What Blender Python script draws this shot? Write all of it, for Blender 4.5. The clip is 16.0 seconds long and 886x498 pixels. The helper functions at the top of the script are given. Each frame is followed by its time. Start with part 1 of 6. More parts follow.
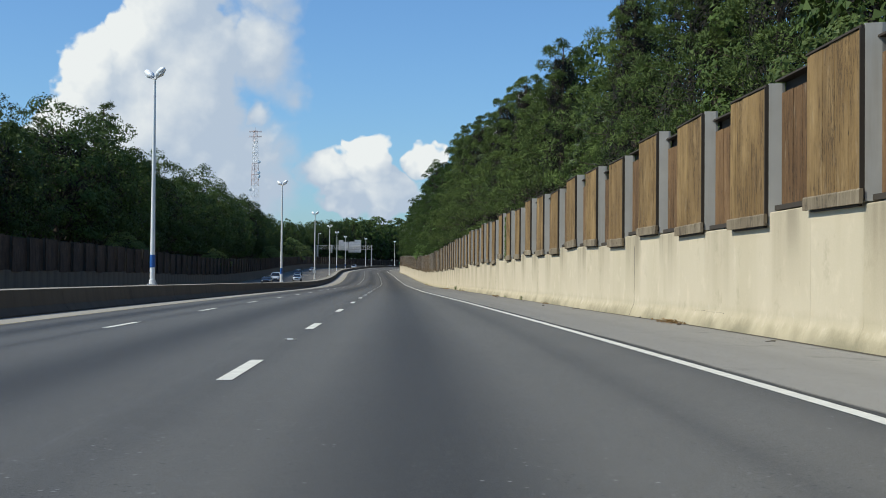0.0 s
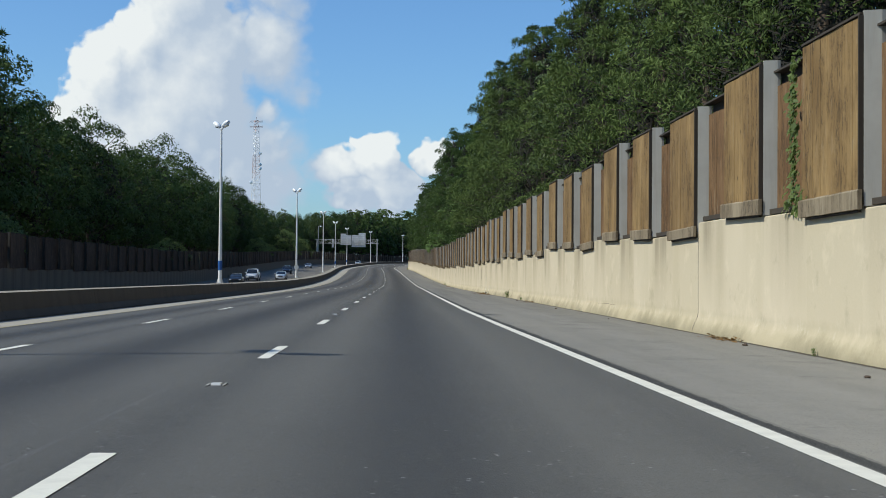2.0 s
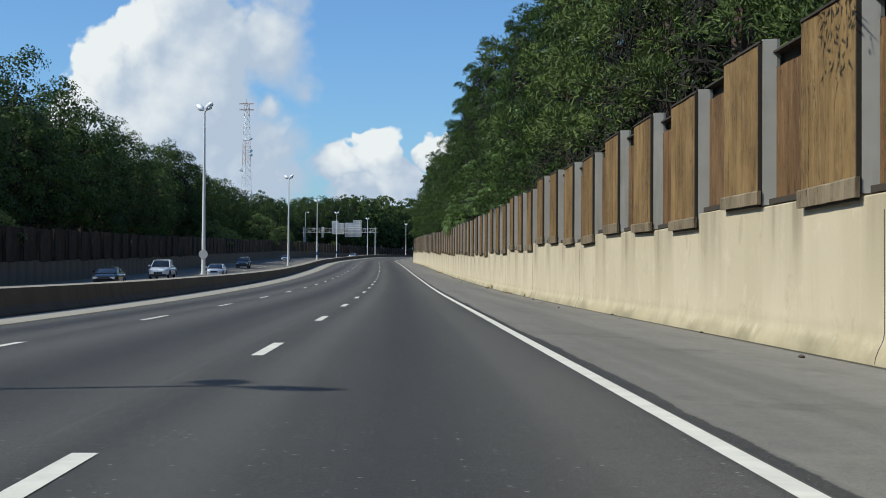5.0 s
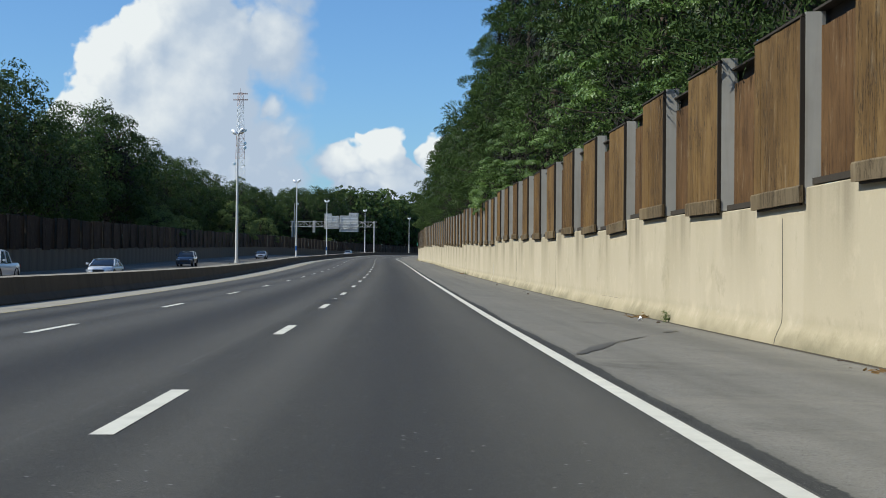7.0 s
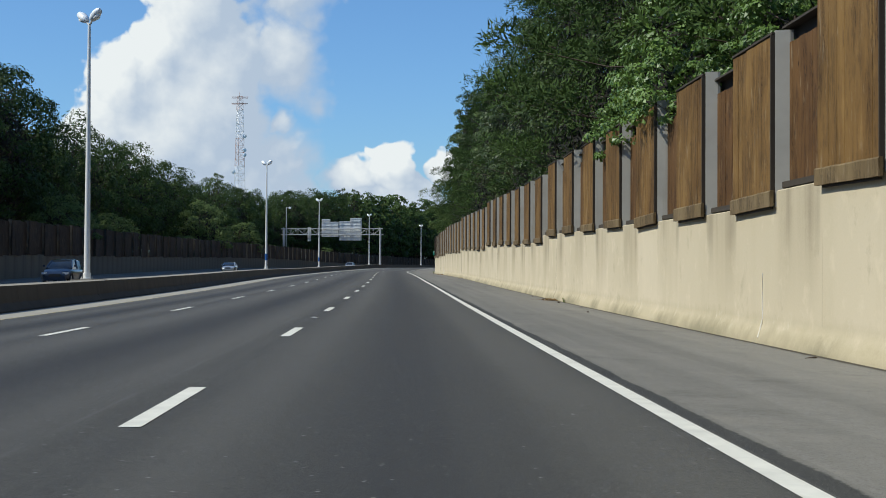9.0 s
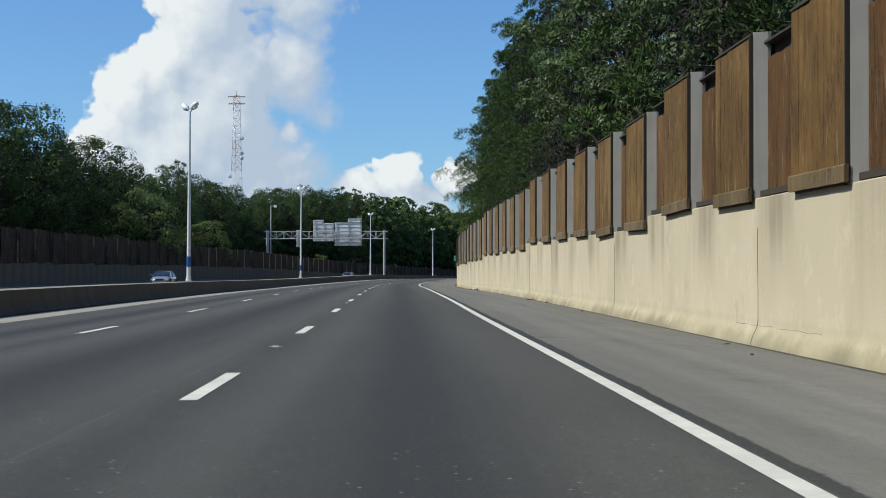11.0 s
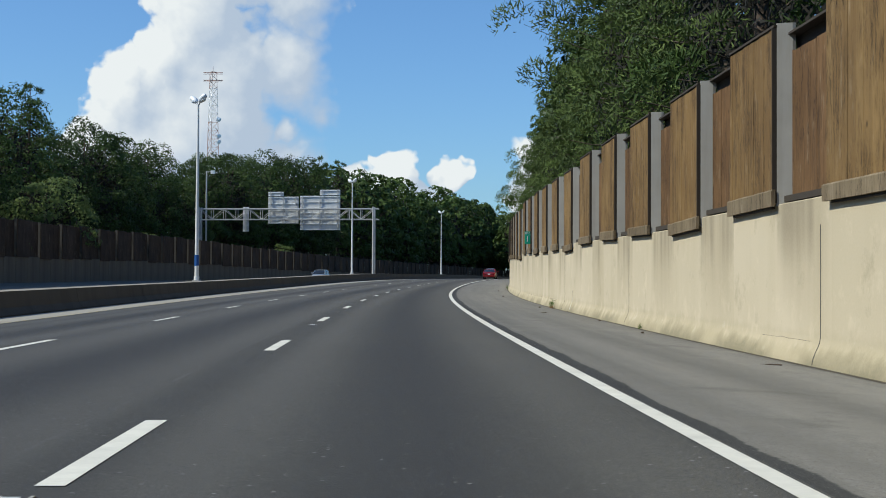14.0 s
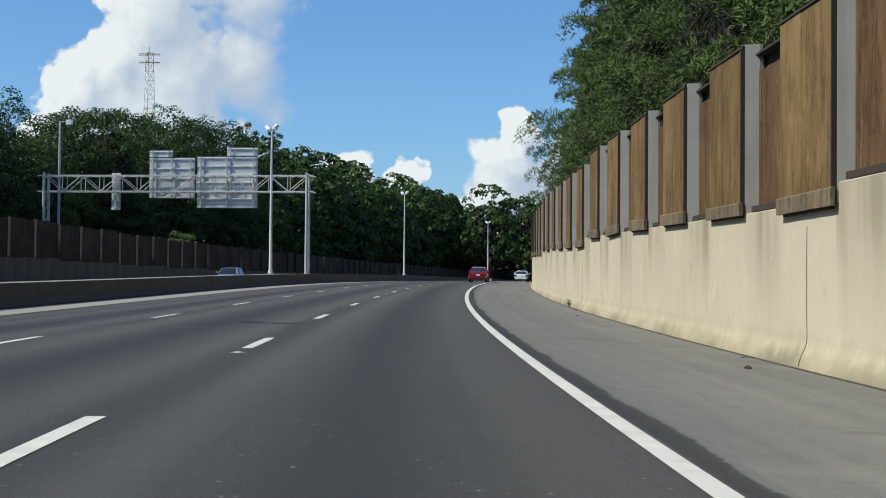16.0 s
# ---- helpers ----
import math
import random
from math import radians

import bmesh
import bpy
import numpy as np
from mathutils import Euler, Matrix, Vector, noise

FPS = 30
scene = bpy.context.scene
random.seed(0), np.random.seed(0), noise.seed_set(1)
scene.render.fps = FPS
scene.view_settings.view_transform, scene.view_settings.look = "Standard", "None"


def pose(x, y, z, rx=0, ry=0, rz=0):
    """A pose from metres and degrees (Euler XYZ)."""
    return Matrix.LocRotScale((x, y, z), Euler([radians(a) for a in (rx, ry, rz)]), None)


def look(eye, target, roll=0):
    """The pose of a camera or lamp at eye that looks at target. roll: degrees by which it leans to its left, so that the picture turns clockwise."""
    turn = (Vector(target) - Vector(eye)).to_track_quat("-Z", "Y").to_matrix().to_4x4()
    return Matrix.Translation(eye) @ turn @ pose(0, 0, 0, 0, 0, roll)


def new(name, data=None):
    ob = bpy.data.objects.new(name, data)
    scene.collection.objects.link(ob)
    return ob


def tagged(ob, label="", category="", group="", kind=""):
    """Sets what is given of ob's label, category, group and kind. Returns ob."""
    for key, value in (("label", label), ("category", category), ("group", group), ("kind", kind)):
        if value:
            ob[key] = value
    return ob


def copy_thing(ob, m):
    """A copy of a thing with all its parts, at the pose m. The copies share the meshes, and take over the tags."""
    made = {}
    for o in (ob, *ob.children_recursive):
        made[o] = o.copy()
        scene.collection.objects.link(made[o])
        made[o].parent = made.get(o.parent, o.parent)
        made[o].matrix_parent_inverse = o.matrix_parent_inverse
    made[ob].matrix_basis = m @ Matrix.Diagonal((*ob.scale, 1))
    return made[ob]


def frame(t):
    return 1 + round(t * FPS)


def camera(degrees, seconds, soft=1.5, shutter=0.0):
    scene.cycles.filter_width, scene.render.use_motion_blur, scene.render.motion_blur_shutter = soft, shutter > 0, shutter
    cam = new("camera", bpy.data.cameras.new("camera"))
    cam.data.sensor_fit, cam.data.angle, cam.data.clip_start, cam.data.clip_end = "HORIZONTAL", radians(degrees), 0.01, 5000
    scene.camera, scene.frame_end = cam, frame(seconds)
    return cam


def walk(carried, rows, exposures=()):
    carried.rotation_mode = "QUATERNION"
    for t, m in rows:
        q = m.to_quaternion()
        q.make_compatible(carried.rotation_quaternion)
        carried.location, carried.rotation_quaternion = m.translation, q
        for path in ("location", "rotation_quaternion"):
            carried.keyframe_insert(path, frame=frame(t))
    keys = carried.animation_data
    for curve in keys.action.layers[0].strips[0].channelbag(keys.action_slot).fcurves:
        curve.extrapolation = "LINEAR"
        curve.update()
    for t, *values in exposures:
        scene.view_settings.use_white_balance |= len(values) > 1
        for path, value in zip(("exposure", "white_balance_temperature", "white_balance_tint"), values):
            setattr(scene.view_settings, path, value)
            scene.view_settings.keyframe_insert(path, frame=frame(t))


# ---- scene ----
# ---- the road's line: curvature (per km) every 40 m, grade (per cent) every 60 m ----
CURVE = [-0.558, -0.332, -0.100, -0.044, 0.031, -0.009, -0.127, -0.118, -0.075, -0.070, -0.155, 0.018, 0.573,
         1.011, 0.925, 0.801, 0.666, 0.531, 0.404, 0.289, 0.187, 0.099, 0.021, -0.048, -0.113, -0.176]
GRADE = [0.199, 0.230, -0.305, -0.330, -0.376, 0.560, 1.144, 1.643, 0.969, 1.203, 1.765, 1.199, 0.814, 0.556,
         0.386, 0.278, 0.214, 0.185]
STEP = 2.0
S_LINE = np.arange(-120, 1600, STEP)
k_line = np.interp(S_LINE, np.arange(-40, 1000, 40.0), CURVE) * 1e-3
k_line[S_LINE < -40], k_line[S_LINE > 960] = 0, 0
g_line = np.interp(S_LINE, np.arange(-60, 1000, 60.0), GRADE) * 1e-2


def summed(v):
    return np.concatenate([[0], np.cumsum((v[1:] + v[:-1]) / 2 * STEP)])


I0 = int(round(120 / STEP))
psi_line = summed(k_line)
psi_line -= psi_line[I0]
x_line, y_line, z_line = summed(np.sin(psi_line)), summed(np.cos(psi_line)), summed(g_line)
x_line, y_line, z_line = x_line - x_line[I0], y_line - y_line[I0], z_line - z_line[I0]


def at(s, d=0.0, h=0.0):
    """World points from metres along the road, metres to the right of the lane line, metres above the road."""
    p = np.interp(s, S_LINE, psi_line)
    return np.stack(np.broadcast_arrays(np.interp(s, S_LINE, x_line) + d * np.cos(p),
                                        np.interp(s, S_LINE, y_line) - d * np.sin(p),
                                        np.interp(s, S_LINE, z_line) + h), -1)


def heading(s):
    return float(np.interp(s, S_LINE, psi_line))


def stand(s, d=0.0, h=0.0, turn=0.0, lean=0.0):
    """A pose on the road: x forwards, y to the left, z up; turn in degrees to the left."""
    p = at(s, d, h)
    return pose(*[float(v) for v in p], lean, 0, 90 - math.degrees(heading(s)) + turn)


def knots(s, xs, ys):
    return np.interp(s, xs, ys)


def edge_line(s):      # right edge line
    return knots(s, (10, 40, 70, 86, 100, 130, 185, 205, 228, 258, 330, 352, 388, 402, 412, 500), (5.08, 4.50, 4.06, 3.83, 3.69, 3.65, 3.66, 3.62, 3.62, 3.65, 3.64, 3.565, 3.56, 3.61, 3.65, 3.65))


def wall_face(s):      # right retaining wall, traffic side
    return knots(s, (0, 56, 89, 150, 235, 285, 392, 434, 480, 700), (8.4, 8.1, 7.8, 7.75, 7.7, 7.7, 7.55, 7.55, 7.65, 7.6))


def wall_foot(s):      # its foot over the road's line
    return knots(s, (0, 30, 45, 70, 95, 160, 240, 320, 400, 480), (-0.03, -0.06, -0.11, -0.11, -0.08, -0.117, -0.16, -0.175, -0.185, -0.24))


def median(s):         # foot of the median barrier
    return knots(s, (0, 73, 152, 231, 320, 408, 495, 580, 700), (-9.8, -9.75, -9.35, -9.6, -10.3, -10.6, -11.0, -11.0, -10.6))


def median_z(s):
    return knots(s, (35, 150, 225, 300, 350, 395, 450, 510, 600), (-0.37, -0.365, -0.28, -0.41, -0.42, -0.44, -0.38, -0.22, -0.1))


LEFT_WALL = -27.0


def left_top(s):       # top of the far wall's concrete
    return knots(s, (100, 150, 230, 290, 400, 490, 530, 565, 590, 626, 700, 900),
                 (1.25, 1.4, 1.25, 1.45, 1.6, 2.1, 2.0, 1.7, 1.35, 1.05, 0.9, 0.9))


def surface(s, d):
    """Height of the pavement over the road's line at an offset."""
    m, w = median(s), wall_face(s)
    left = median_z(s)
    far = left_top(s) - 1.75
    z = np.where(d < m, left - 0.25 + (far - left + 0.25) * np.clip((m - d) / (m - LEFT_WALL), 0, 1),
                 np.where(d < -3.66, left * (-3.66 - d) / (-3.66 - m), 0.0))
    e = edge_line(s)
    return np.where(d > e, wall_foot(s) * np.clip((d - e) / np.maximum(w - e, 0.1), 0, 1.2), z)


# ---- camera ----
EYE = 1.023
cam = camera(35.37, 16.0, soft=0.95)
# seconds, metres along, metres right, then radians: yaw from the road, pitch, lean
PATH = [
    (0, -0.026, 1.684, 0.0257, 0.0191, 0.0083), (0.5, 14.445, 1.676, 0.0289, 0.0168, 0.0052),
    (1, 28.801, 1.693, 0.0303, 0.0131, 0.0075), (1.5, 42.976, 1.709, 0.0293, 0.0153, 0.0073),
    (2, 56.908, 1.683, 0.0298, 0.0169, 0.0075), (2.5, 71.100, 1.665, 0.0316, 0.0106, 0.0035),
    (3, 85.347, 1.675, 0.0318, 0.0114, 0.0045), (3.5, 99.618, 1.705, 0.0311, 0.0124, 0.0048),
    (4, 113.957, 1.712, 0.0305, 0.0134, 0.0054), (4.2, 119.674, 1.719, 0.0300, 0.0134, 0.0054),
    (6.3, 179.507, 1.811, 0.0291, 0.0147, 0.0060), (6.5, 185.274, 1.809, 0.0292, 0.0152, 0.0080),
    (7, 199.719, 1.795, 0.0298, 0.0137, 0.0083), (7.5, 214.716, 1.803, 0.0295, 0.0185, 0.0056),
    (8, 230.059, 1.789, 0.0290, 0.0219, 0.0042), (8.5, 245.112, 1.760, 0.0287, 0.0221, 0.0033),
    (9, 259.981, 1.753, 0.0296, 0.0235, 0.0036), (9.2, 265.917, 1.751, 0.0300, 0.0248, 0.0030),
    (11.3, 327.450, 1.675, 0.0277, 0.0314, 0.0020), (11.5, 333.372, 1.637, 0.0272, 0.0315, 0.0020),
    (12, 348.199, 1.550, 0.0271, 0.0320, 0.0018), (12.5, 363.028, 1.490, 0.0280, 0.0312, 0.0020),
    (13, 377.924, 1.480, 0.0308, 0.0312, 0.0020), (13.5, 393.068, 1.545, 0.0359, 0.0319, 0.0040),
    (14, 408.709, 1.680, 0.0384, 0.0297, 0.0040), (14.5, 424.462, 1.800, 0.0355, 0.0285, 0.0050),
    (15, 439.720, 1.890, 0.0372, 0.0274, 0.0085), (15.5, 454.700, 1.984, 0.0397, 0.0273, 0.0075),
    (16, 469.530, 2.089, 0.0378, 0.0307, 0.0063)]
rows = []
for t, s, d, yaw, pitch, lean in PATH:
    eye = Vector(at(s, d, EYE).tolist())
    a = heading(s) + yaw
    way = Vector((math.sin(a) * math.cos(pitch), math.cos(a) * math.cos(pitch), math.sin(pitch)))
    rows.append((t, look(eye, eye + 100 * way, math.degrees(lean))))
walk(cam, rows, [(0, 0.0, 6560, 5.0), (3, 0.0, 6440, 4.5), (16, 0.0, 6440, 4.5)])

# ---- light ----
SUN_TO = Vector((-10.6, -2.5, 10.95)).normalized()
sun = new("sun", bpy.data.lights.new("sun", "SUN"))
sun.data.energy, sun.data.angle, sun.data.color = 4.35, radians(0.55), (1.0, 0.96, 0.89)
sun.matrix_world = look((-60, -10, 80), Vector((-60, -10, 80)) - SUN_TO)

world = bpy.data.worlds.new("world")
scene.world = world
world.use_nodes = True
wt = world.node_tree
wt.nodes.clear()


def wn(kind):
    return wt.nodes.new(kind)


def wl(value, socket):
    if isinstance(value, (int, float)):
        socket.default_value = value
    else:
        wt.links.new(value, socket)


def wmath(op, a, b=0.0, clamp=False):
    n = wn("ShaderNodeMath")
    n.operation, n.use_clamp = op, clamp
    wl(a, n.inputs[0])
    wl(b, n.inputs[1])
    return n.outputs[0]


sky = wn("ShaderNodeTexSky")
sky.sky_type, sky.sun_disc, sky.altitude, sky.air_density, sky.dust_density, sky.ozone_density = "NISHITA", False, 100, 1.0, 0.7, 2.2
sky.sun_elevation = math.asin(SUN_TO.z)
sky.sun_rotation = math.atan2(SUN_TO.x, SUN_TO.y)
way = wn("ShaderNodeTexCoord").outputs["Generated"]
sep = wn("ShaderNodeSeparateXYZ")
wl(way, sep.inputs[0])
level = wmath("SQRT", wmath("ADD", wmath("MULTIPLY", sep.outputs[0], sep.outputs[0]), wmath("MULTIPLY", sep.outputs[1], sep.outputs[1])))
az = wmath("ARCTAN2", sep.outputs[0], sep.outputs[1])
el = wmath("DIVIDE", sep.outputs[2], wmath("MAXIMUM", level, 0.02))
spot = wn("ShaderNodeCombineXYZ")
wl(az, spot.inputs[0])
wl(el, spot.inputs[1])


def fbm(scale, detail, shift=(0, 0, 0), rough=0.55):
    m = wn("ShaderNodeVectorMath")
    wl(spot.outputs[0], m.inputs[0])
    m.inputs[1].default_value = shift
    n = wn("ShaderNodeTexNoise")
    n.inputs["Scale"].default_value, n.inputs["Detail"].default_value, n.inputs["Roughness"].default_value = scale, detail, rough
    wl(m.outputs[0], n.inputs["Vector"])
    return n.outputs["Fac"]


# cumulus banks: bearing, height over the horizon, half widths (all as tangents)
CLOUDS = [(-0.226, 0.144, 0.028, 0.030), (-0.236, 0.112, 0.026, 0.026), (-0.205, 0.095, 0.060, 0.050), (-0.165, 0.120, 0.055, 0.080),
          (-0.172, 0.205, 0.034, 0.060), (-0.150, 0.265, 0.060, 0.070), (-0.190, 0.165, 0.024, 0.034), (-0.145, 0.150, 0.040, 0.060),
          (-0.102, 0.160, 0.038, 0.052), (-0.096, 0.205, 0.034, 0.050), (-0.125, 0.070, 0.055, 0.060), (-0.108, 0.112, 0.012, 0.015),
          (-0.088, 0.190, 0.020, 0.022),
          (-0.060, 0.076, 0.021, 0.019), (-0.030, 0.076, 0.022, 0.020), (-0.013, 0.062, 0.034, 0.020), (-0.045, 0.056, 0.026, 0.014), (0.013, 0.084, 0.014, 0.012),
          (0.085, 0.070, 0.040, 0.045), (0.092, 0.115, 0.015, 0.018), (0.080, 0.095, 0.018, 0.016), (0.14, 0.075, 0.05, 0.05)]


def cells(scale, da, de):
    """Rounded bumps, highest in the middle of each cell."""
    m = wn("ShaderNodeVectorMath")
    wl(spot.outputs[0], m.inputs[0])
    m.inputs[1].default_value = (da, de, 0.3)
    n = wn("ShaderNodeTexVoronoi")
    n.feature = "SMOOTH_F1"
    n.inputs["Scale"].default_value, n.inputs["Smoothness"].default_value = scale, 0.35
    wl(m.outputs[0], n.inputs["Vector"])
    return wmath("SUBTRACT", 0.45, n.outputs["Distance"])


def bank_field(da, de):
    """Thickness of the banks at a place shifted by da, de: lobes with a warped, billowing outline."""
    warp_a = wmath("ADD", wmath("MULTIPLY", wmath("SUBTRACT", fbm(22, 3, (da, de, 0)), 0.5), 0.050), wmath("MULTIPLY", wmath("SUBTRACT", fbm(70, 2, (da, de, 5)), 0.5), 0.014))
    warp_e = wmath("ADD", wmath("MULTIPLY", wmath("SUBTRACT", fbm(22, 3, (9 + da, de, 2)), 0.5), 0.050), wmath("MULTIPLY", wmath("SUBTRACT", fbm(70, 2, (4 + da, de, 7)), 0.5), 0.014))
    shifted_az, shifted_el, out = wmath("ADD", wmath("ADD", az, da), warp_a), wmath("ADD", wmath("ADD", el, de), warp_e), None
    for a_, e_, ra, re in CLOUDS:
        u = wmath("DIVIDE", wmath("SUBTRACT", shifted_az, a_), ra)
        v = wmath("DIVIDE", wmath("SUBTRACT", shifted_el, e_), re)
        f = wmath("SUBTRACT", 1.0, wmath("ADD", wmath("MULTIPLY", u, u), wmath("MULTIPLY", v, v)))
        out = f if out is None else wmath("MAXIMUM", out, f)
    rag_ = wmath("ADD", wmath("MULTIPLY", cells(26, da, de), 0.85), wmath("MULTIPLY", cells(70, da, de), 0.22))
    rag_ = wmath("ADD", rag_, wmath("MULTIPLY", wmath("SUBTRACT", fbm(110, 5, (3 + da, 1 + de, 0)), 0.5), 0.40))
    return wmath("ADD", wmath("MAXIMUM", out, -1.6), rag_)


def wspan(v, a, b, c, d):
    n = wn("ShaderNodeMapRange")
    n.interpolation_type = "SMOOTHSTEP"
    for i_, q in enumerate((v, a, b, c, d)):
        wl(q, n.inputs[i_])
    return n.outputs[0]


banks = bank_field(0.0, 0.0)
# loose cloud over the rest of the sky
away = wmath("SUBTRACT", wmath("ABSOLUTE", az), 0.55)
rest = wmath("ADD", wmath("MULTIPLY", wmath("SUBTRACT", fbm(3.2, 7, (7, 4, 0)), 0.64), 9.0), wmath("MINIMUM", wmath("MULTIPLY", away, 8.0), 0.0))
cover = wmath("MAXIMUM", banks, rest)
# crisp lobes towards the sun, a soft right flank
soft_edge = wmath("ADD", wspan(az, -0.15, -0.09, 0.22, 0.95), wspan(az, -0.075, -0.06, 0.0, -0.65))
ramp_out = wspan(cover, -0.05, soft_edge, 0.0, 1.0)
# relief: lit towards the sun, upper left; the great bank is thick and grey towards its right flank, the small ones bright
relief = wmath("ADD", wmath("MULTIPLY", wmath("SUBTRACT", banks, bank_field(-0.018, 0.020)), 0.50), wmath("MULTIPLY", wmath("SUBTRACT", banks, bank_field(-0.006, 0.007)), 0.40))
shade = wmath("ADD", wmath("ADD", relief, 0.31), wmath("MULTIPLY", wmath("SUBTRACT", el, 0.14), 1.6))
shade = wmath("ADD", shade, wmath("ADD", wspan(az, -0.19, -0.11, 0.12, -0.34), wspan(az, -0.08, -0.05, 0.0, 0.36)), True)
tone = wn("ShaderNodeMix")
tone.data_type = "RGBA"
wl(shade, tone.inputs[0])
tone.inputs[6].default_value, tone.inputs[7].default_value = (0.57, 0.67, 0.84, 1), (1.04, 1.06, 1.09, 1)
SKY, CLOUD = 0.112, 0.82
sky_bg, cloud_bg, mix = wn("ShaderNodeBackground"), wn("ShaderNodeBackground"), wn("ShaderNodeMixShader")
deep = wn("ShaderNodeMix")
deep.data_type, deep.blend_type = "RGBA", "MULTIPLY"
deep.inputs[0].default_value = 1.0
wl(sky.outputs[0], deep.inputs[6])
deep.inputs[7].default_value = (0.68, 0.95, 1.27, 1)
wl(deep.outputs[2], sky_bg.inputs[0])
wl(SKY, sky_bg.inputs[1])
wl(tone.outputs[2], cloud_bg.inputs[0])
wl(CLOUD, cloud_bg.inputs[1])
wl(ramp_out, mix.inputs[0])
wl(sky_bg.outputs[0], mix.inputs[1])
wl(cloud_bg.outputs[0], mix.inputs[2])
wl(mix.outputs[0], wn("ShaderNodeOutputWorld").inputs[0])

# ---- materials ----
class Mat:
    """A node material under construction."""

    def __init__(self, name, rough=0.8, metal=0.0, spec=0.5):
        self.m = bpy.data.materials.new(name)
        self.m.use_nodes = True
        self.t = self.m.node_tree
        self.b = self.t.nodes["Principled BSDF"]
        self.b.inputs["Roughness"].default_value, self.b.inputs["Metallic"].default_value = rough, metal
        self.b.inputs["Specular IOR Level"].default_value = spec
        self.base = self.t.nodes.new("ShaderNodeTexCoord")

    def n(self, kind):
        return self.t.nodes.new(kind)

    def put(self, v, sock):
        if isinstance(v, (int, float)):
            sock.default_value = v
        elif isinstance(v, tuple):
            sock.default_value = (*v, 1) if len(v) == 3 and sock.type == "RGBA" else v
        else:
            self.t.links.new(v, sock)

    def coords(self, which="Object", scale=(1, 1, 1)):
        mp = self.n("ShaderNodeMapping")
        self.put(self.n("ShaderNodeNewGeometry").outputs["Position"] if which == "World" else self.base.outputs[which], mp.inputs[0])
        mp.inputs["Scale"].default_value = scale
        return mp.outputs[0]

    def noise(self, scale, detail=4, rough=0.55, which="Object", stretch=(1, 1, 1)):
        n = self.n("ShaderNodeTexNoise")
        n.inputs["Scale"].default_value, n.inputs["Detail"].default_value, n.inputs["Roughness"].default_value = scale, detail, rough
        self.put(self.coords(which, stretch), n.inputs["Vector"])
        return n.outputs["Fac"]

    def math(self, op, a, b=0.0, clamp=False):
        n = self.n("ShaderNodeMath")
        n.operation, n.use_clamp = op, clamp
        self.put(a, n.inputs[0])
        self.put(b, n.inputs[1])
        return n.outputs[0]

    def mix(self, fac, a, b, mode="MIX"):
        n = self.n("ShaderNodeMix")
        n.data_type, n.blend_type = "RGBA", mode
        self.put(fac, n.inputs[0])
        self.put(a, n.inputs[6])
        self.put(b, n.inputs[7])
        return n.outputs[2]

    def span(self, v, a, b, c=0.0, d=1.0):
        n = self.n("ShaderNodeMapRange")
        self.put(v, n.inputs[0])
        for i, q in zip((1, 2, 3, 4), (a, b, c, d)):
            n.inputs[i].default_value = q
        return n.outputs[0]

    def rand(self, island=False):
        return self.n("ShaderNodeNewGeometry").outputs["Random Per Island"] if island else self.n("ShaderNodeObjectInfo").outputs["Random"]

    def colour(self, c):
        self.put(c, self.b.inputs["Base Color"])
        return self

    def rough(self, v):
        self.put(v, self.b.inputs["Roughness"])
        return self

    def bump(self, height, strength=0.3, distance=0.02):
        n = self.n("ShaderNodeBump")
        n.inputs["Strength"].default_value, n.inputs["Distance"].default_value = strength, distance
        self.put(height, n.inputs["Height"])
        self.put(n.outputs[0], self.b.inputs["Normal"])
        return self


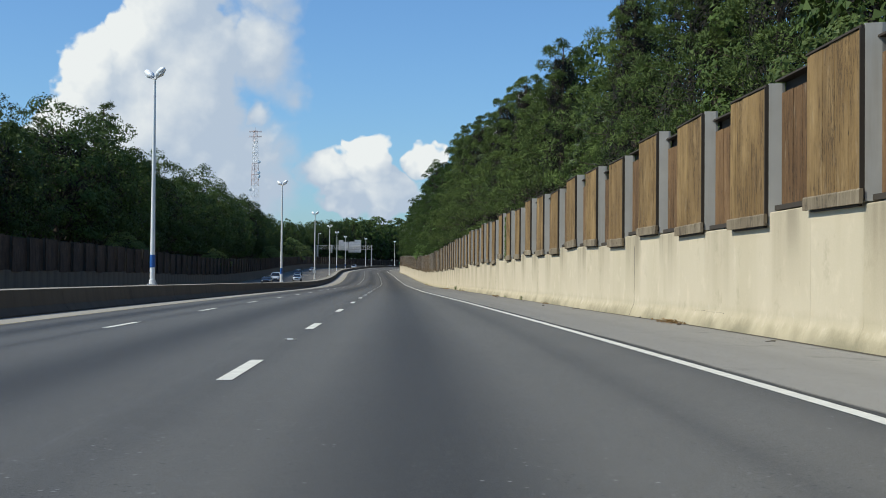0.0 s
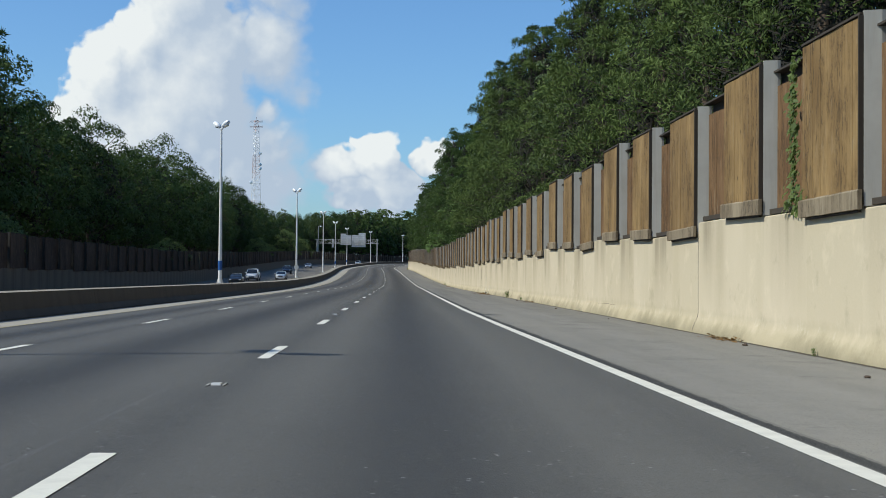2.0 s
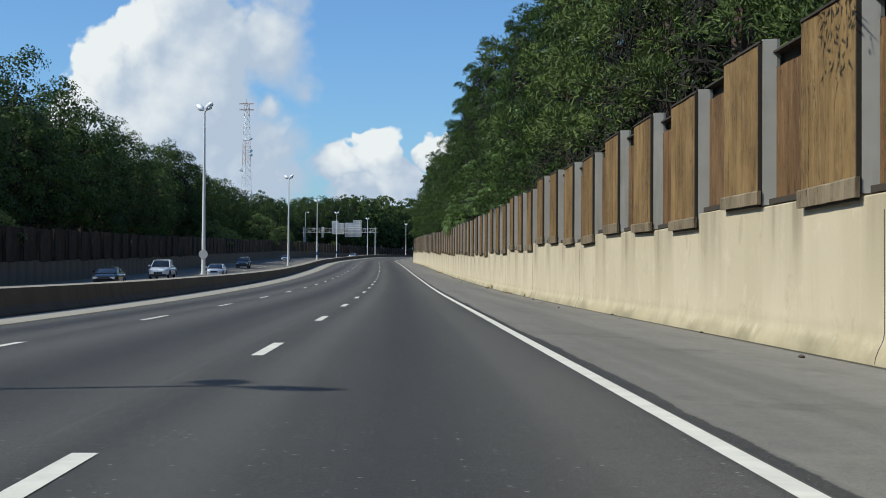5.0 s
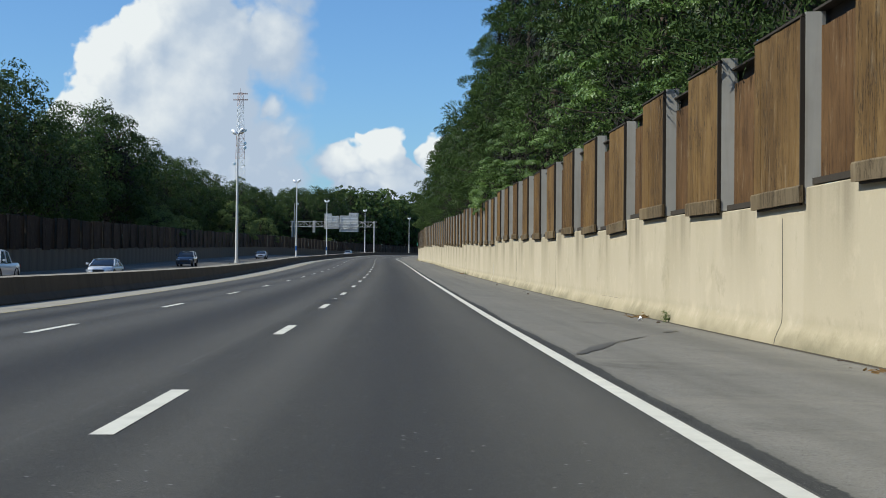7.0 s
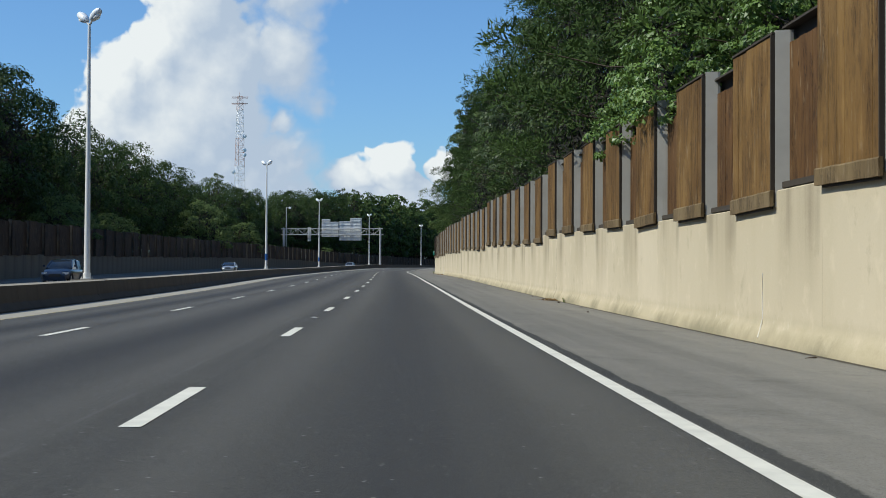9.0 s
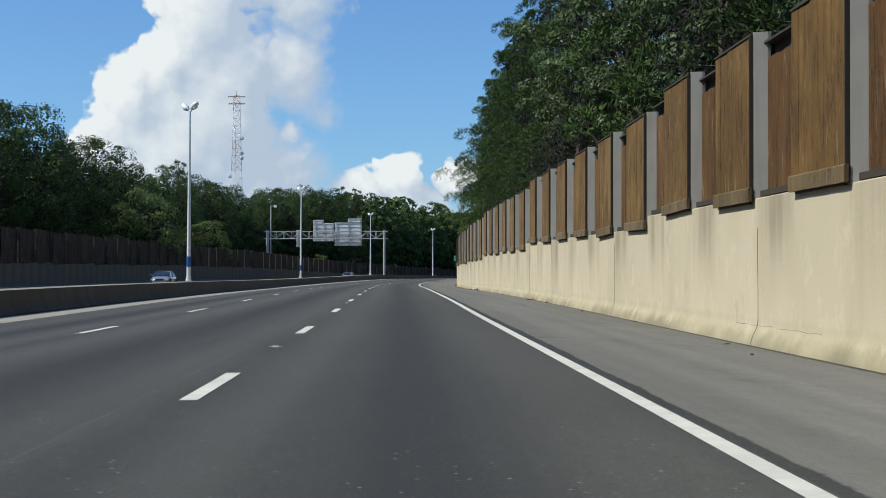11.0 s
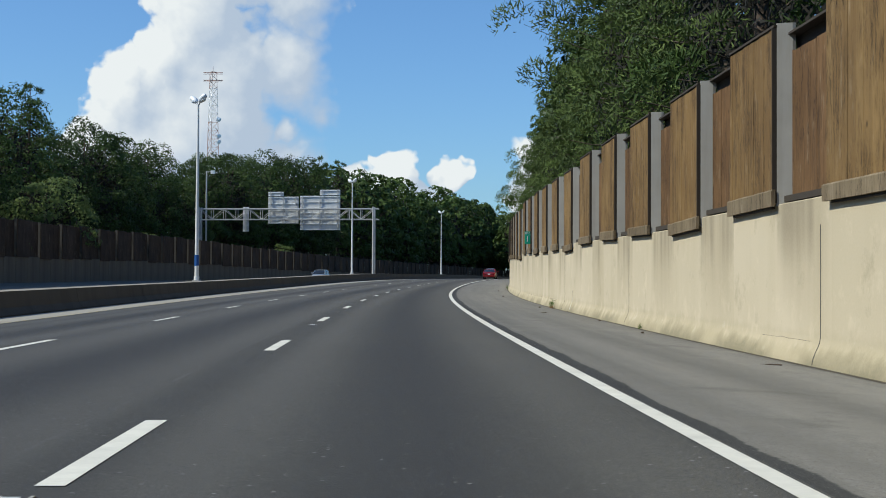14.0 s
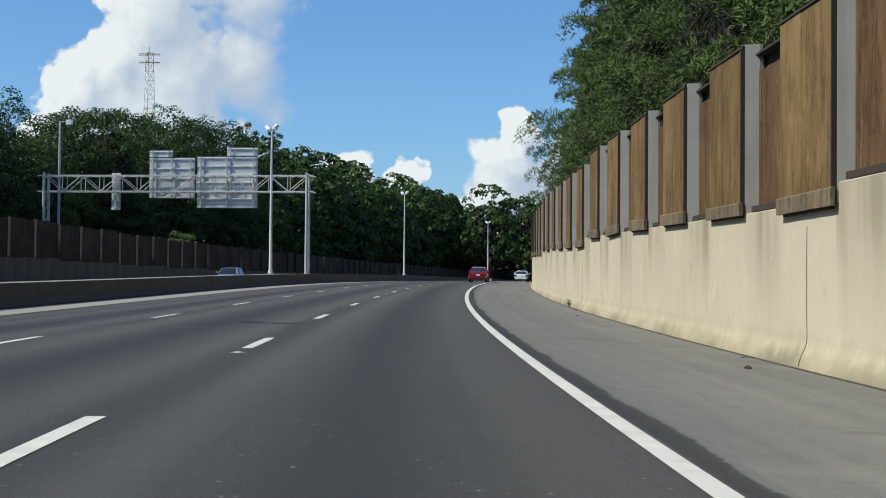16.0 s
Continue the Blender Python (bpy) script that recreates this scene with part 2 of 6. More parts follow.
def asphalt(name, low, high, lanes, chips=0.5, age=0.0, spill=None):
    m = Mat(name, 0.8, spec=0.35)
    m.b.inputs["Diffuse Roughness"].default_value = 1.0
    # sheen added to brighten the lanes at a flat angle
    m.b.inputs["Sheen Weight"].default_value, m.b.inputs["Sheen Roughness"].default_value = 0.12 if lanes else 0.0, 0.30
    m.b.inputs["Sheen Tint"].default_value = (1.0, 0.93, 0.80, 1)
    grit = m.noise(55, 3, 0.7)
    patch = m.noise(0.22, 6, 0.6)
    streak = m.noise(1.3, 5, 0.6, "UV", (1.0, 0.012, 1))
    band = m.noise(0.5, 4, 0.55, "UV", (1.0, 0.03, 1))
    c = m.mix(m.span(patch, 0.3, 0.7), low, high)
    coarse = m.noise(20, 4, 0.75)
    c = m.mix(m.span(coarse, 0.46, 0.32, 0, 0.65), c, tuple(0.40 * v for v in low))
    c = m.mix(m.span(m.noise(34, 3, 0.7), 0.56, 0.70, 0, 0.55), c, tuple(min(0.3, v * 2.2) for v in high))
    c = m.mix(m.span(m.noise(3.2, 5, 0.7), 0.40, 0.62, 0, 0.28), c, tuple(1.35 * v for v in high))
    c = m.mix(m.span(grit, 0.40, 0.75, 0, 0.36), c, tuple(min(0.3, v * 2.6) for v in high))
    c = m.mix(m.span(streak, 0.38, 0.68, 0.0, 0.5), c, tuple(0.6 * v for v in low))
    c = m.mix(m.span(band, 0.50, 0.72, 0.0, 0.45), c, tuple(1.35 * v for v in high))
    if lanes:   # oil-darkened lane middles between paler wheel tracks
        sp = m.n("ShaderNodeSeparateXYZ")
        m.put(m.base.outputs["UV"], sp.inputs[0])
        aged = m.math("MULTIPLY", m.span(sp.outputs[1], 140, 20, 0, 0.5), m.span(patch, 0.2, 0.7, 0.6, 1.0))
        c = m.mix(aged, c, (0.165, 0.156, 0.136))
        worn = m.span(sp.outputs[0], -1.9, -0.5, 0.44, 0.0)
        c = m.mix(worn, c, (0.106, 0.1005, 0.089))
        lane = m.math("FRACT", m.math("ADD", m.math("DIVIDE", sp.outputs[0], 3.66), 10.0))
        mid = m.math("ABSOLUTE", m.math("SUBTRACT", lane, 0.5))
        track = m.math("MULTIPLY", m.span(m.math("ABSOLUTE", m.math("SUBTRACT", mid, 0.33)), 0.11, 0.02), m.span(sp.outputs[0], 1.0, 2.2, 1.0, 0.45))
        c = m.mix(m.math("MULTIPLY", track, m.span(band, 0.25, 0.65, 0.25, 0.55)), c, (0.106, 0.1005, 0.086))
        c = m.mix(m.math("MULTIPLY", m.span(mid, 0.27, 0.05), m.span(band, 0.3, 0.65, 0.95, 0.72)), c, (0.022, 0.0215, 0.0205))
        c = m.mix(m.math("MULTIPLY", m.span(mid, 0.40, 0.5), m.span(streak, 0.35, 0.6, 0.15, 0.5)), c, (0.026, 0.0255, 0.025))
        seam = m.math("MULTIPLY", -1.0, m.math("ADD", sp.outputs[0], m.math("MULTIPLY", m.math("SUBTRACT", m.noise(0.6, 5, 0.7, "UV"), 0.5), 0.10)))
        broken = m.span(m.noise(0.8, 4, 0.6, "UV"), 0.40, 0.62, 0.08, 0.5)
        c = m.mix(m.math("MULTIPLY", m.span(m.math("ABSOLUTE", m.math("SUBTRACT", seam, 0.42)), 0.03, 0.0), broken), c, (0.15, 0.145, 0.135))
    else:       # an older, paler stretch; broad smudges and paler patched bands
        sp = m.n("ShaderNodeSeparateXYZ")
        m.put(m.base.outputs["UV"], sp.inputs[0])
        c = m.mix(m.span(sp.outputs[1], 130, 20, 0, age), c, (0.31, 0.29, 0.25))
        c = m.mix(m.span(m.noise(0.5, 5, 0.65, "UV", (0.35, 1.0, 1)), 0.56, 0.66, 0, 0.4), c, tuple(1.3 * v for v in high))
        c = m.mix(m.span(m.noise(0.7, 6, 0.7, "World"), 0.57, 0.68, 0, 0.5), c, tuple(0.6 * v for v in low))
    if spill:   # the dark mix thins out raggedly over the paler pavement
        over = m.math("ADD", sp.outputs[0], m.math("MULTIPLY", m.math("SUBTRACT", m.noise(9, 6, 0.7, "World"), 0.5), 0.55))
        over = m.math("ADD", over, m.math("MULTIPLY", m.math("SUBTRACT", m.noise(0.5, 3, 0.6, "World"), 0.5), 0.6))
        c = m.mix(m.span(over, 0.66, 0.80), c, spill)
    stone = m.n("ShaderNodeTexVoronoi")
    stone.inputs["Scale"].default_value = 80
    m.put(m.coords("Object"), stone.inputs["Vector"])
    pick = m.n("ShaderNodeSeparateColor")
    m.put(stone.outputs["Color"], pick.inputs[0])
    core = m.span(stone.outputs["Distance"], 0.40, 0.22)
    chip = m.math("MULTIPLY", m.span(pick.outputs[0], 0.80, 0.95), m.math("MULTIPLY", core, m.span(coarse, 0.42, 0.58, 0.15, 1.0)))
    c = m.mix(m.math("MULTIPLY", chip, min(1.0, chips)), c, (0.32, 0.31, 0.285))
    if lanes:   # bare pale pebbles and small pits worn into the surface
        bits = m.n("ShaderNodeTexVoronoi")
        bits.inputs["Scale"].default_value = 15
        m.put(m.coords("Object"), bits.inputs["Vector"])
        pick2 = m.n("ShaderNodeSeparateColor")
        m.put(bits.outputs["Color"], pick2.inputs[0])
        dot = m.span(bits.outputs["Distance"], 0.24, 0.12)
        c = m.mix(m.math("MULTIPLY", m.math("MULTIPLY", m.span(pick2.outputs[0], 0.86, 0.90), dot), 0.75), c, (0.34, 0.33, 0.30))
        c = m.mix(m.math("MULTIPLY", m.math("MULTIPLY", m.span(pick2.outputs[1], 0.78, 0.82), dot), 0.9), c, (0.012, 0.012, 0.012))
    hole = m.math("MULTIPLY", m.span(pick.outputs[1], 0.78, 0.88), core)
    c = m.mix(m.math("MULTIPLY", hole, 0.85), c, tuple(v * 0.22 for v in low))
    m.colour(c).bump(m.math("ADD", grit, m.noise(190, 2)), 0.5, 0.006)
    return m.m


def plain(name, c, rough=0.6, metal=0.0, wear=0.15, scale=6.0, bump=0.0):
    m = Mat(name, rough, metal)
    f = m.noise(scale, 5, 0.6)
    g = m.noise(scale * 9, 3, 0.6)
    col = m.mix(m.math("MULTIPLY", m.span(f, 0.3, 0.75), wear), c, tuple(v * 0.45 for v in c))
    col = m.mix(m.math("MULTIPLY", g, wear * 0.5), col, tuple(min(1, v * 1.4) for v in c))
    m.colour(col).rough(m.span(g, 0.2, 0.8, max(0.02, rough - 0.1), min(1, rough + 0.1)))
    if bump:
        m.bump(g, bump, 0.01)
    return m.m


def concrete(name, base, stain, streaks=0.5, bump=0.3):
    m = Mat(name, 0.9, spec=0.3)
    big = m.noise(0.55, 6, 0.6)
    fine = m.noise(24, 4, 0.65)
    run = m.noise(1.1, 5, 0.62, "Object", (1.0, 1.0, 0.09))
    c = m.mix(m.span(big, 0.3, 0.75, 0, 0.55), base, tuple(v * 0.82 for v in base))
    c = m.mix(m.math("MULTIPLY", m.span(run, 0.45, 0.72), streaks), c, stain)
    c = m.mix(m.math("MULTIPLY", m.rand(), 0.28), c, tuple(v * 0.75 for v in base))
    c = m.mix(m.span(fine, 0.3, 0.8, 0, 0.25), c, tuple(min(1, v * 1.25) for v in base))
    m.colour(c).bump(m.math("ADD", fine, m.math("MULTIPLY", big, 0.6)), bump, 0.015)
    return m.m


def wall_concrete(name, base, wet):
    """Cast wall: cloudy tone, run-off stains from the timber, lime and dirt on the splayed foot."""
    m = Mat(name, 0.92, spec=0.25)
    big = m.noise(0.35, 6, 0.6, "World")
    mid = m.noise(1.7, 5, 0.62, "World")
    fine = m.noise(30, 4, 0.65, "World")
    run = m.noise(0.7, 3, 0.5, "World", (1.0, 1.0, 0.16))
    c = m.mix(m.math("MULTIPLY", m.rand(), 0.55), base, tuple(v * k for v, k in zip(base, (0.80, 0.79, 0.74))))
    c = m.mix(m.span(big, 0.32, 0.70, 0, 0.70), c, tuple(v * k for v, k in zip(base, (0.84, 0.84, 0.80))))
    c = m.mix(m.span(run, 0.52, 0.68, 0, 0.40), c, tuple(v * k for v, k in zip(base, (0.74, 0.73, 0.66))))
    c = m.mix(m.span(mid, 0.56, 0.68, 0, 0.35), c, tuple(min(0.8, v * 1.15) for v in base))
    sp = m.n("ShaderNodeSeparateXYZ")
    m.put(m.base.outputs["Object"], sp.inputs[0])
    if wet:     # run-off spreads from the bay set back, strongest under the timber
        rim = m.math("MULTIPLY", m.span(sp.outputs[0], 0.0, 0.45), m.span(sp.outputs[0], 2.5, 2.1))
        streak = m.noise(1.3, 3, 0.55, "World", (1.0, 1.0, 0.07))
        reach = m.math("ADD", sp.outputs[2], m.math("MULTIPLY", m.math("SUBTRACT", m.noise(0.5, 3, 0.5, "World", (1, 1, 0.2)), 0.5), 2.2))
        soak = m.math("MULTIPLY", m.math("MULTIPLY", rim, m.span(reach, 0.5, 2.1)), m.span(streak, 0.30, 0.65, 0.25, 1.0))
        c = m.mix(m.math("MULTIPLY", soak, 0.72), c, (0.30, 0.245, 0.155))
        edge = m.math("MULTIPLY", m.math("MULTIPLY", m.span(streak, 0.5, 0.62), m.span(sp.outputs[2], 1.35, 2.0)), 0.28)
        c = m.mix(edge, c, (0.10, 0.085, 0.06))
    low = m.math("ADD", sp.outputs[2], m.math("MULTIPLY", m.math("SUBTRACT", mid, 0.5), 0.5))
    c = m.mix(m.span(low, 0.52, 0.18, 0, 0.62), c, (0.34, 0.285, 0.165))
    c = m.mix(m.math("MULTIPLY", m.span(low, 0.30, 0.10), m.span(big, 0.42, 0.6, 0, 0.65)), c, (0.16, 0.145, 0.085))
    lime = m.math("MULTIPLY", m.span(m.noise(2.6, 6, 0.7, "World"), 0.57, 0.66), m.math("MULTIPLY", m.span(low, 0.60, 0.38), m.span(low, 0.12, 0.30)))
    c = m.mix(m.math("MULTIPLY", lime, 0.30), c, (0.66, 0.60, 0.46))
    grime = m.math("MULTIPLY", m.span(m.noise(1.1, 7, 0.72, "World"), 0.58, 0.70), 0.45)
    c = m.mix(grime, c, (0.30, 0.25, 0.16))
    c = m.mix(m.span(fine, 0.3, 0.8, 0, 0.16), c, tuple(min(1, v * 1.2) for v in base))
    m.colour(c).bump(m.math("ADD", m.math("MULTIPLY", fine, 0.5), mid), 0.22, 0.012)
    return m.m


def timber(name, a, b, c3, island=True):
    m = Mat(name, 0.85, spec=0.2)
    r = m.rand(island)
    grain = m.noise(7, 5, 0.7, "World", (1.0, 1.0, 0.09))
    wide = m.noise(0.9, 5, 0.62, "World", (1, 1, 0.55))
    blotch = m.noise(2.4, 6, 0.7, "World", (1, 1, 0.35))
    half = tuple((p + q) / 2 for p, q in zip(a, b))
    c = m.mix(0.55, m.mix(r, a, b), half)
    c = m.mix(m.span(grain, 0.44, 0.70, 0, 0.34), c, c3)
    c = m.mix(m.span(wide, 0.38, 0.64, 0, 0.9), c, tuple(v * k for v, k in zip(b, (0.62, 0.58, 0.55))))
    c = m.mix(m.span(blotch, 0.55, 0.68, 0, 0.65), c, c3)
    c = m.mix(m.span(m.noise(0.22, 3, 0.5, "World", (1, 1, 0.4)), 0.46, 0.64, 0, 0.55), c, tuple(1.25 * v for v in c3))
    c = m.mix(m.span(blotch, 0.44, 0.34, 0, 0.35), c, tuple(v * k for v, k in zip(a, (1.25, 1.3, 1.45))))
    c = m.mix(m.math("MULTIPLY", m.rand(), 0.3), c, tuple(v * 0.6 for v in a))
    split = m.math("ABSOLUTE", m.math("SUBTRACT", m.noise(4.5, 6, 0.75, "World", (1, 1, 0.10)), 0.5))
    c = m.mix(m.math("MULTIPLY", m.span(split, 0.022, 0.004), m.span(wide, 0.40, 0.56, 0, 0.8)), c, (0.018, 0.012, 0.008))
    knot = m.n("ShaderNodeTexVoronoi")
    knot.inputs["Scale"].default_value = 1.7
    m.put(m.coords("World", (1, 1, 0.6)), knot.inputs["Vector"])
    c = m.mix(m.span(knot.outputs["Distance"], 0.06, 0.025, 0, 0.8), c, (0.02, 0.013, 0.008))
    sp = m.n("ShaderNodeSeparateXYZ")
    m.put(m.n("ShaderNodeNewGeometry").outputs["Position"], sp.inputs[0])
    stain = m.noise(0.13, 4, 0.6, "World")
    late = m.math("ADD", m.math("MULTIPLY", m.span(sp.outputs[1], 140, 260), m.span(sp.outputs[1], 330, 400, 1.0, 0.45)), m.math("MULTIPLY", m.math("SUBTRACT", stain, 0.5), 1.2), True)
    c = m.mix(1.0, c, m.mix(late, (1.16, 1.20, 1.30), (0.74, 0.665, 0.53)), "MULTIPLY")
    weather = m.noise(6.0, 6, 0.7, "World", (1, 1, 0.25))
    c = m.mix(m.span(weather, 0.56, 0.70, 0, 0.55), c, tuple(0.5 * v for v in c3))
    c = m.mix(m.span(weather, 0.42, 0.32, 0, 0.30), c, (0.36, 0.29, 0.19))
    m.colour(c).bump(m.math("ADD", grain, m.math("MULTIPLY", weather, 0.8)), 0.6, 0.010)
    return m.m


def leafy(name, dark, light, gloss=0.55, glow=0.35, shine=0.12, even=0.4):
    m = Mat(name, gloss, spec=shine)
    blot = m.noise(0.45, 3, 0.6)
    clump = m.span(m.noise(1.0, 3, 0.6), 0.36, 0.66)
    r = m.math("ADD", m.math("MULTIPLY", m.math("POWER", m.rand(True), 2.0), 1 - even), m.math("MULTIPLY", clump, even))
    c = m.mix(r, dark, light)
    c = m.mix(m.span(blot, 0.35, 0.7, 0, 0.6), c, tuple(v * 0.55 for v in dark))
    c = m.mix(m.math("MULTIPLY", m.rand(), 0.35), c, tuple(v * 1.25 for v in light))
    m.colour(c)
    tr = m.n("ShaderNodeBsdfTranslucent")
    m.put(m.mix(0.6, c, tuple(min(1, v * 1.5) for v in light)), tr.inputs[0])
    mx = m.n("ShaderNodeMixShader")
    mx.inputs[0].default_value = glow
    out = m.t.nodes["Material Output"]
    m.put(m.b.outputs[0], mx.inputs[1])
    m.put(tr.outputs[0], mx.inputs[2])
    m.put(mx.outputs[0], out.inputs[0])
    return m.m


ASPHALT = asphalt("asphalt", (0.045, 0.0425, 0.0350), (0.068, 0.0645, 0.0530), True, 0.9)
SHOULDER = asphalt("shoulder_asphalt", (0.150, 0.139, 0.113), (0.188, 0.173, 0.140), False, 0.5, 0.45)
SEAM = asphalt("seam_asphalt", (0.027, 0.0265, 0.024), (0.047, 0.046, 0.040), False, 0.9, 0.0, (0.160, 0.150, 0.126))
OLD = asphalt("old_pavement", (0.120, 0.104, 0.080), (0.160, 0.140, 0.108), False)
GUTTER = concrete("gutter_concrete", (0.34, 0.312, 0.255), (0.22, 0.20, 0.17), 0.3)
WALLCON = wall_concrete("wall_concrete", (0.585, 0.500, 0.355), False)
WALLWET = wall_concrete("stained_wall_concrete", (0.585, 0.500, 0.355), True)
# far wall: its shade is put into the concrete's colour
SHADECON = concrete("shaded_concrete", (0.190, 0.150, 0.100), (0.080, 0.062, 0.040), 0.8)
# barrier faces: stained concrete with their shade put into the colour
BARRIER = concrete("shaded_barrier_concrete", (0.105, 0.084, 0.056), (0.045, 0.036, 0.024), 0.6)
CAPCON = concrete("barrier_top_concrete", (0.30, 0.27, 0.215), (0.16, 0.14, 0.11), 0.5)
PAINT = plain("road_paint", (0.70, 0.675, 0.575), 0.75, 0, 0.5, 3.0)
YELLOW = plain("yellow_paint", (0.46, 0.385, 0.20), 0.6, 0, 0.5, 3.0)
WOOD = timber("fence_wood", (0.325, 0.207, 0.080), (0.200, 0.120, 0.044), (0.085, 0.048, 0.020))
WOODPIECE = timber("fence_wood_board", (0.325, 0.207, 0.080), (0.200, 0.120, 0.044), (0.085, 0.048, 0.020), False)
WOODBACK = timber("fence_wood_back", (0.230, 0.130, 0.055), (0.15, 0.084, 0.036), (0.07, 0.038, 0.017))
WOODRAIL = timber("fence_rail_wood", (0.31, 0.245, 0.15), (0.22, 0.170, 0.10), (0.10, 0.075, 0.045), False)
# far fence: fence timber darkened to carry the backlit side's shade
SHADEWOOD = timber("shaded_fence_wood", (0.115, 0.073, 0.043), (0.076, 0.048, 0.029), (0.042, 0.027, 0.017))
def galvanised(name, c):
    """Dull zinc with rain streaks and rust bleeding down from the top."""
    m = Mat(name, 0.72, spec=0.4)
    run = m.noise(3.0, 5, 0.65, "World", (1, 1, 0.08))
    cloud = m.noise(1.2, 4, 0.6, "World")
    col = m.mix(m.span(cloud, 0.3, 0.7), c, tuple(0.78 * v for v in c))
    col = m.mix(m.span(run, 0.50, 0.72, 0, 0.55), col, tuple(v * k for v, k in zip(c, (0.55, 0.50, 0.42))))
    col = m.mix(m.math("MULTIPLY", m.rand(), 0.4), col, tuple(0.7 * v for v in c))
    m.colour(col).bump(m.noise(30, 3), 0.15, 0.004)
    return m.m


STEEL = galvanised("galvanised_post", (0.365, 0.348, 0.305))
POLE = plain("painted_pole", (0.80, 0.79, 0.74), 0.45, 0.1, 0.15, 2.0)
ALU = plain("sign_back", (0.58, 0.58, 0.56), 0.6, 0.0, 0.3, 2.5)
RIBS = plain("sign_stiffener", (0.82, 0.82, 0.79), 0.6, 0.0, 0.15, 2.5)
GREY = plain("grey_steel", (0.52, 0.515, 0.49), 0.6, 0.1, 0.3, 2.5)
SHELL = plain("lamp_shell", (0.84, 0.86, 0.86), 0.35, 0.1, 0.1, 6.0)
LENS = plain("lamp_lens", (0.85, 0.87, 0.86), 0.15, 0.0, 0.05, 6.0)
BLUE = plain("blue_sign", (0.02, 0.10, 0.32), 0.45, 0, 0.1)
GREEN = plain("green_sign", (0.008, 0.34, 0.215), 0.4, 0, 0.1)
WHITE = plain("white_marking", (0.82, 0.83, 0.82), 0.5, 0, 0.05)
RUST = plain("red_lattice_paint", (0.48, 0.31, 0.26), 0.5, 0.1, 0.2)
LIGHTPAINT = plain("white_lattice_paint", (0.75, 0.74, 0.72), 0.5, 0.1, 0.15)
# far posts: steel colour with the shade already in it
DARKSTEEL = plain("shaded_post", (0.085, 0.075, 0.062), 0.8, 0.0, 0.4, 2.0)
BARK = plain("bark", (0.085, 0.060, 0.042), 0.95, 0, 0.6, 5.0, 0.6)
PINE = leafy("pine_needles", (0.013, 0.028, 0.010), (0.158, 0.215, 0.055), 0.65, 0.06, 0.12, 0.62)
DARKPINE = leafy("dark_pine_needles", (0.007, 0.017, 0.006), (0.080, 0.130, 0.030), 0.65, 0.05, 0.10, 0.7)
OAK = leafy("oak_leaves", (0.012, 0.026, 0.008), (0.094, 0.142, 0.034), 0.6, 0.06)
OAKSIDE = leafy("shrub_oak_leaves", (0.011, 0.026, 0.008), (0.110, 0.155, 0.036), 0.5, 0.07, 0.3)
BRIGHT = leafy("sweetgum_leaves", (0.022, 0.056, 0.010), (0.180, 0.285, 0.055), 0.45, 0.12, 0.4)
SCRUB = leafy("scrub_leaves", (0.055, 0.092, 0.026), (0.185, 0.235, 0.080), 0.5, 0.4)
DEAD = leafy("dry_leaves", (0.14, 0.075, 0.03), (0.30, 0.19, 0.08), 0.8, 0.2)
# near-black fill: the shade between needles and leaves as a colour
SHADETWIGS = plain("shade_twigs", (0.017, 0.015, 0.009), 0.95, 0, 0.6, 3.0)
GRASS = plain("ground_cover", (0.060, 0.072, 0.026), 0.95, 0, 0.8, 0.6, 0.6)


# ---- mesh tools ----
def mesh_of(name, verts, faces, mats, uv=None, smooth=False, index=None):
    me = bpy.data.meshes.new(name)
    me.from_pydata([tuple(map(float, v)) for v in verts], [], faces)
    for m in mats if isinstance(mats, (list, tuple)) else [mats]:
        me.materials.append(m)
    if uv is not None:
        lay = me.uv_layers.new(name="UVMap")
        loops = np.empty(len(me.loops), int)
        me.loops.foreach_get("vertex_index", loops)
        lay.data.foreach_set("uv", np.asarray(uv, float)[loops].ravel())
    if index is not None:
        me.polygons.foreach_set("material_index", index)
    if smooth:
        me.polygons.foreach_set("use_smooth", [True] * len(me.polygons))
    me.update()
    return me


def part(name, me, parent, m=None, label=""):
    ob = new(name, me)
    ob.parent = parent
    if m is not None:
        ob.matrix_basis = m
    return tagged(ob, label)


def thing(name, m, label, category, group="", kind=""):
    ob = new(name)
    ob.matrix_basis = m
    ob.empty_display_size = 0.3
    return tagged(ob, label, category, group, kind)


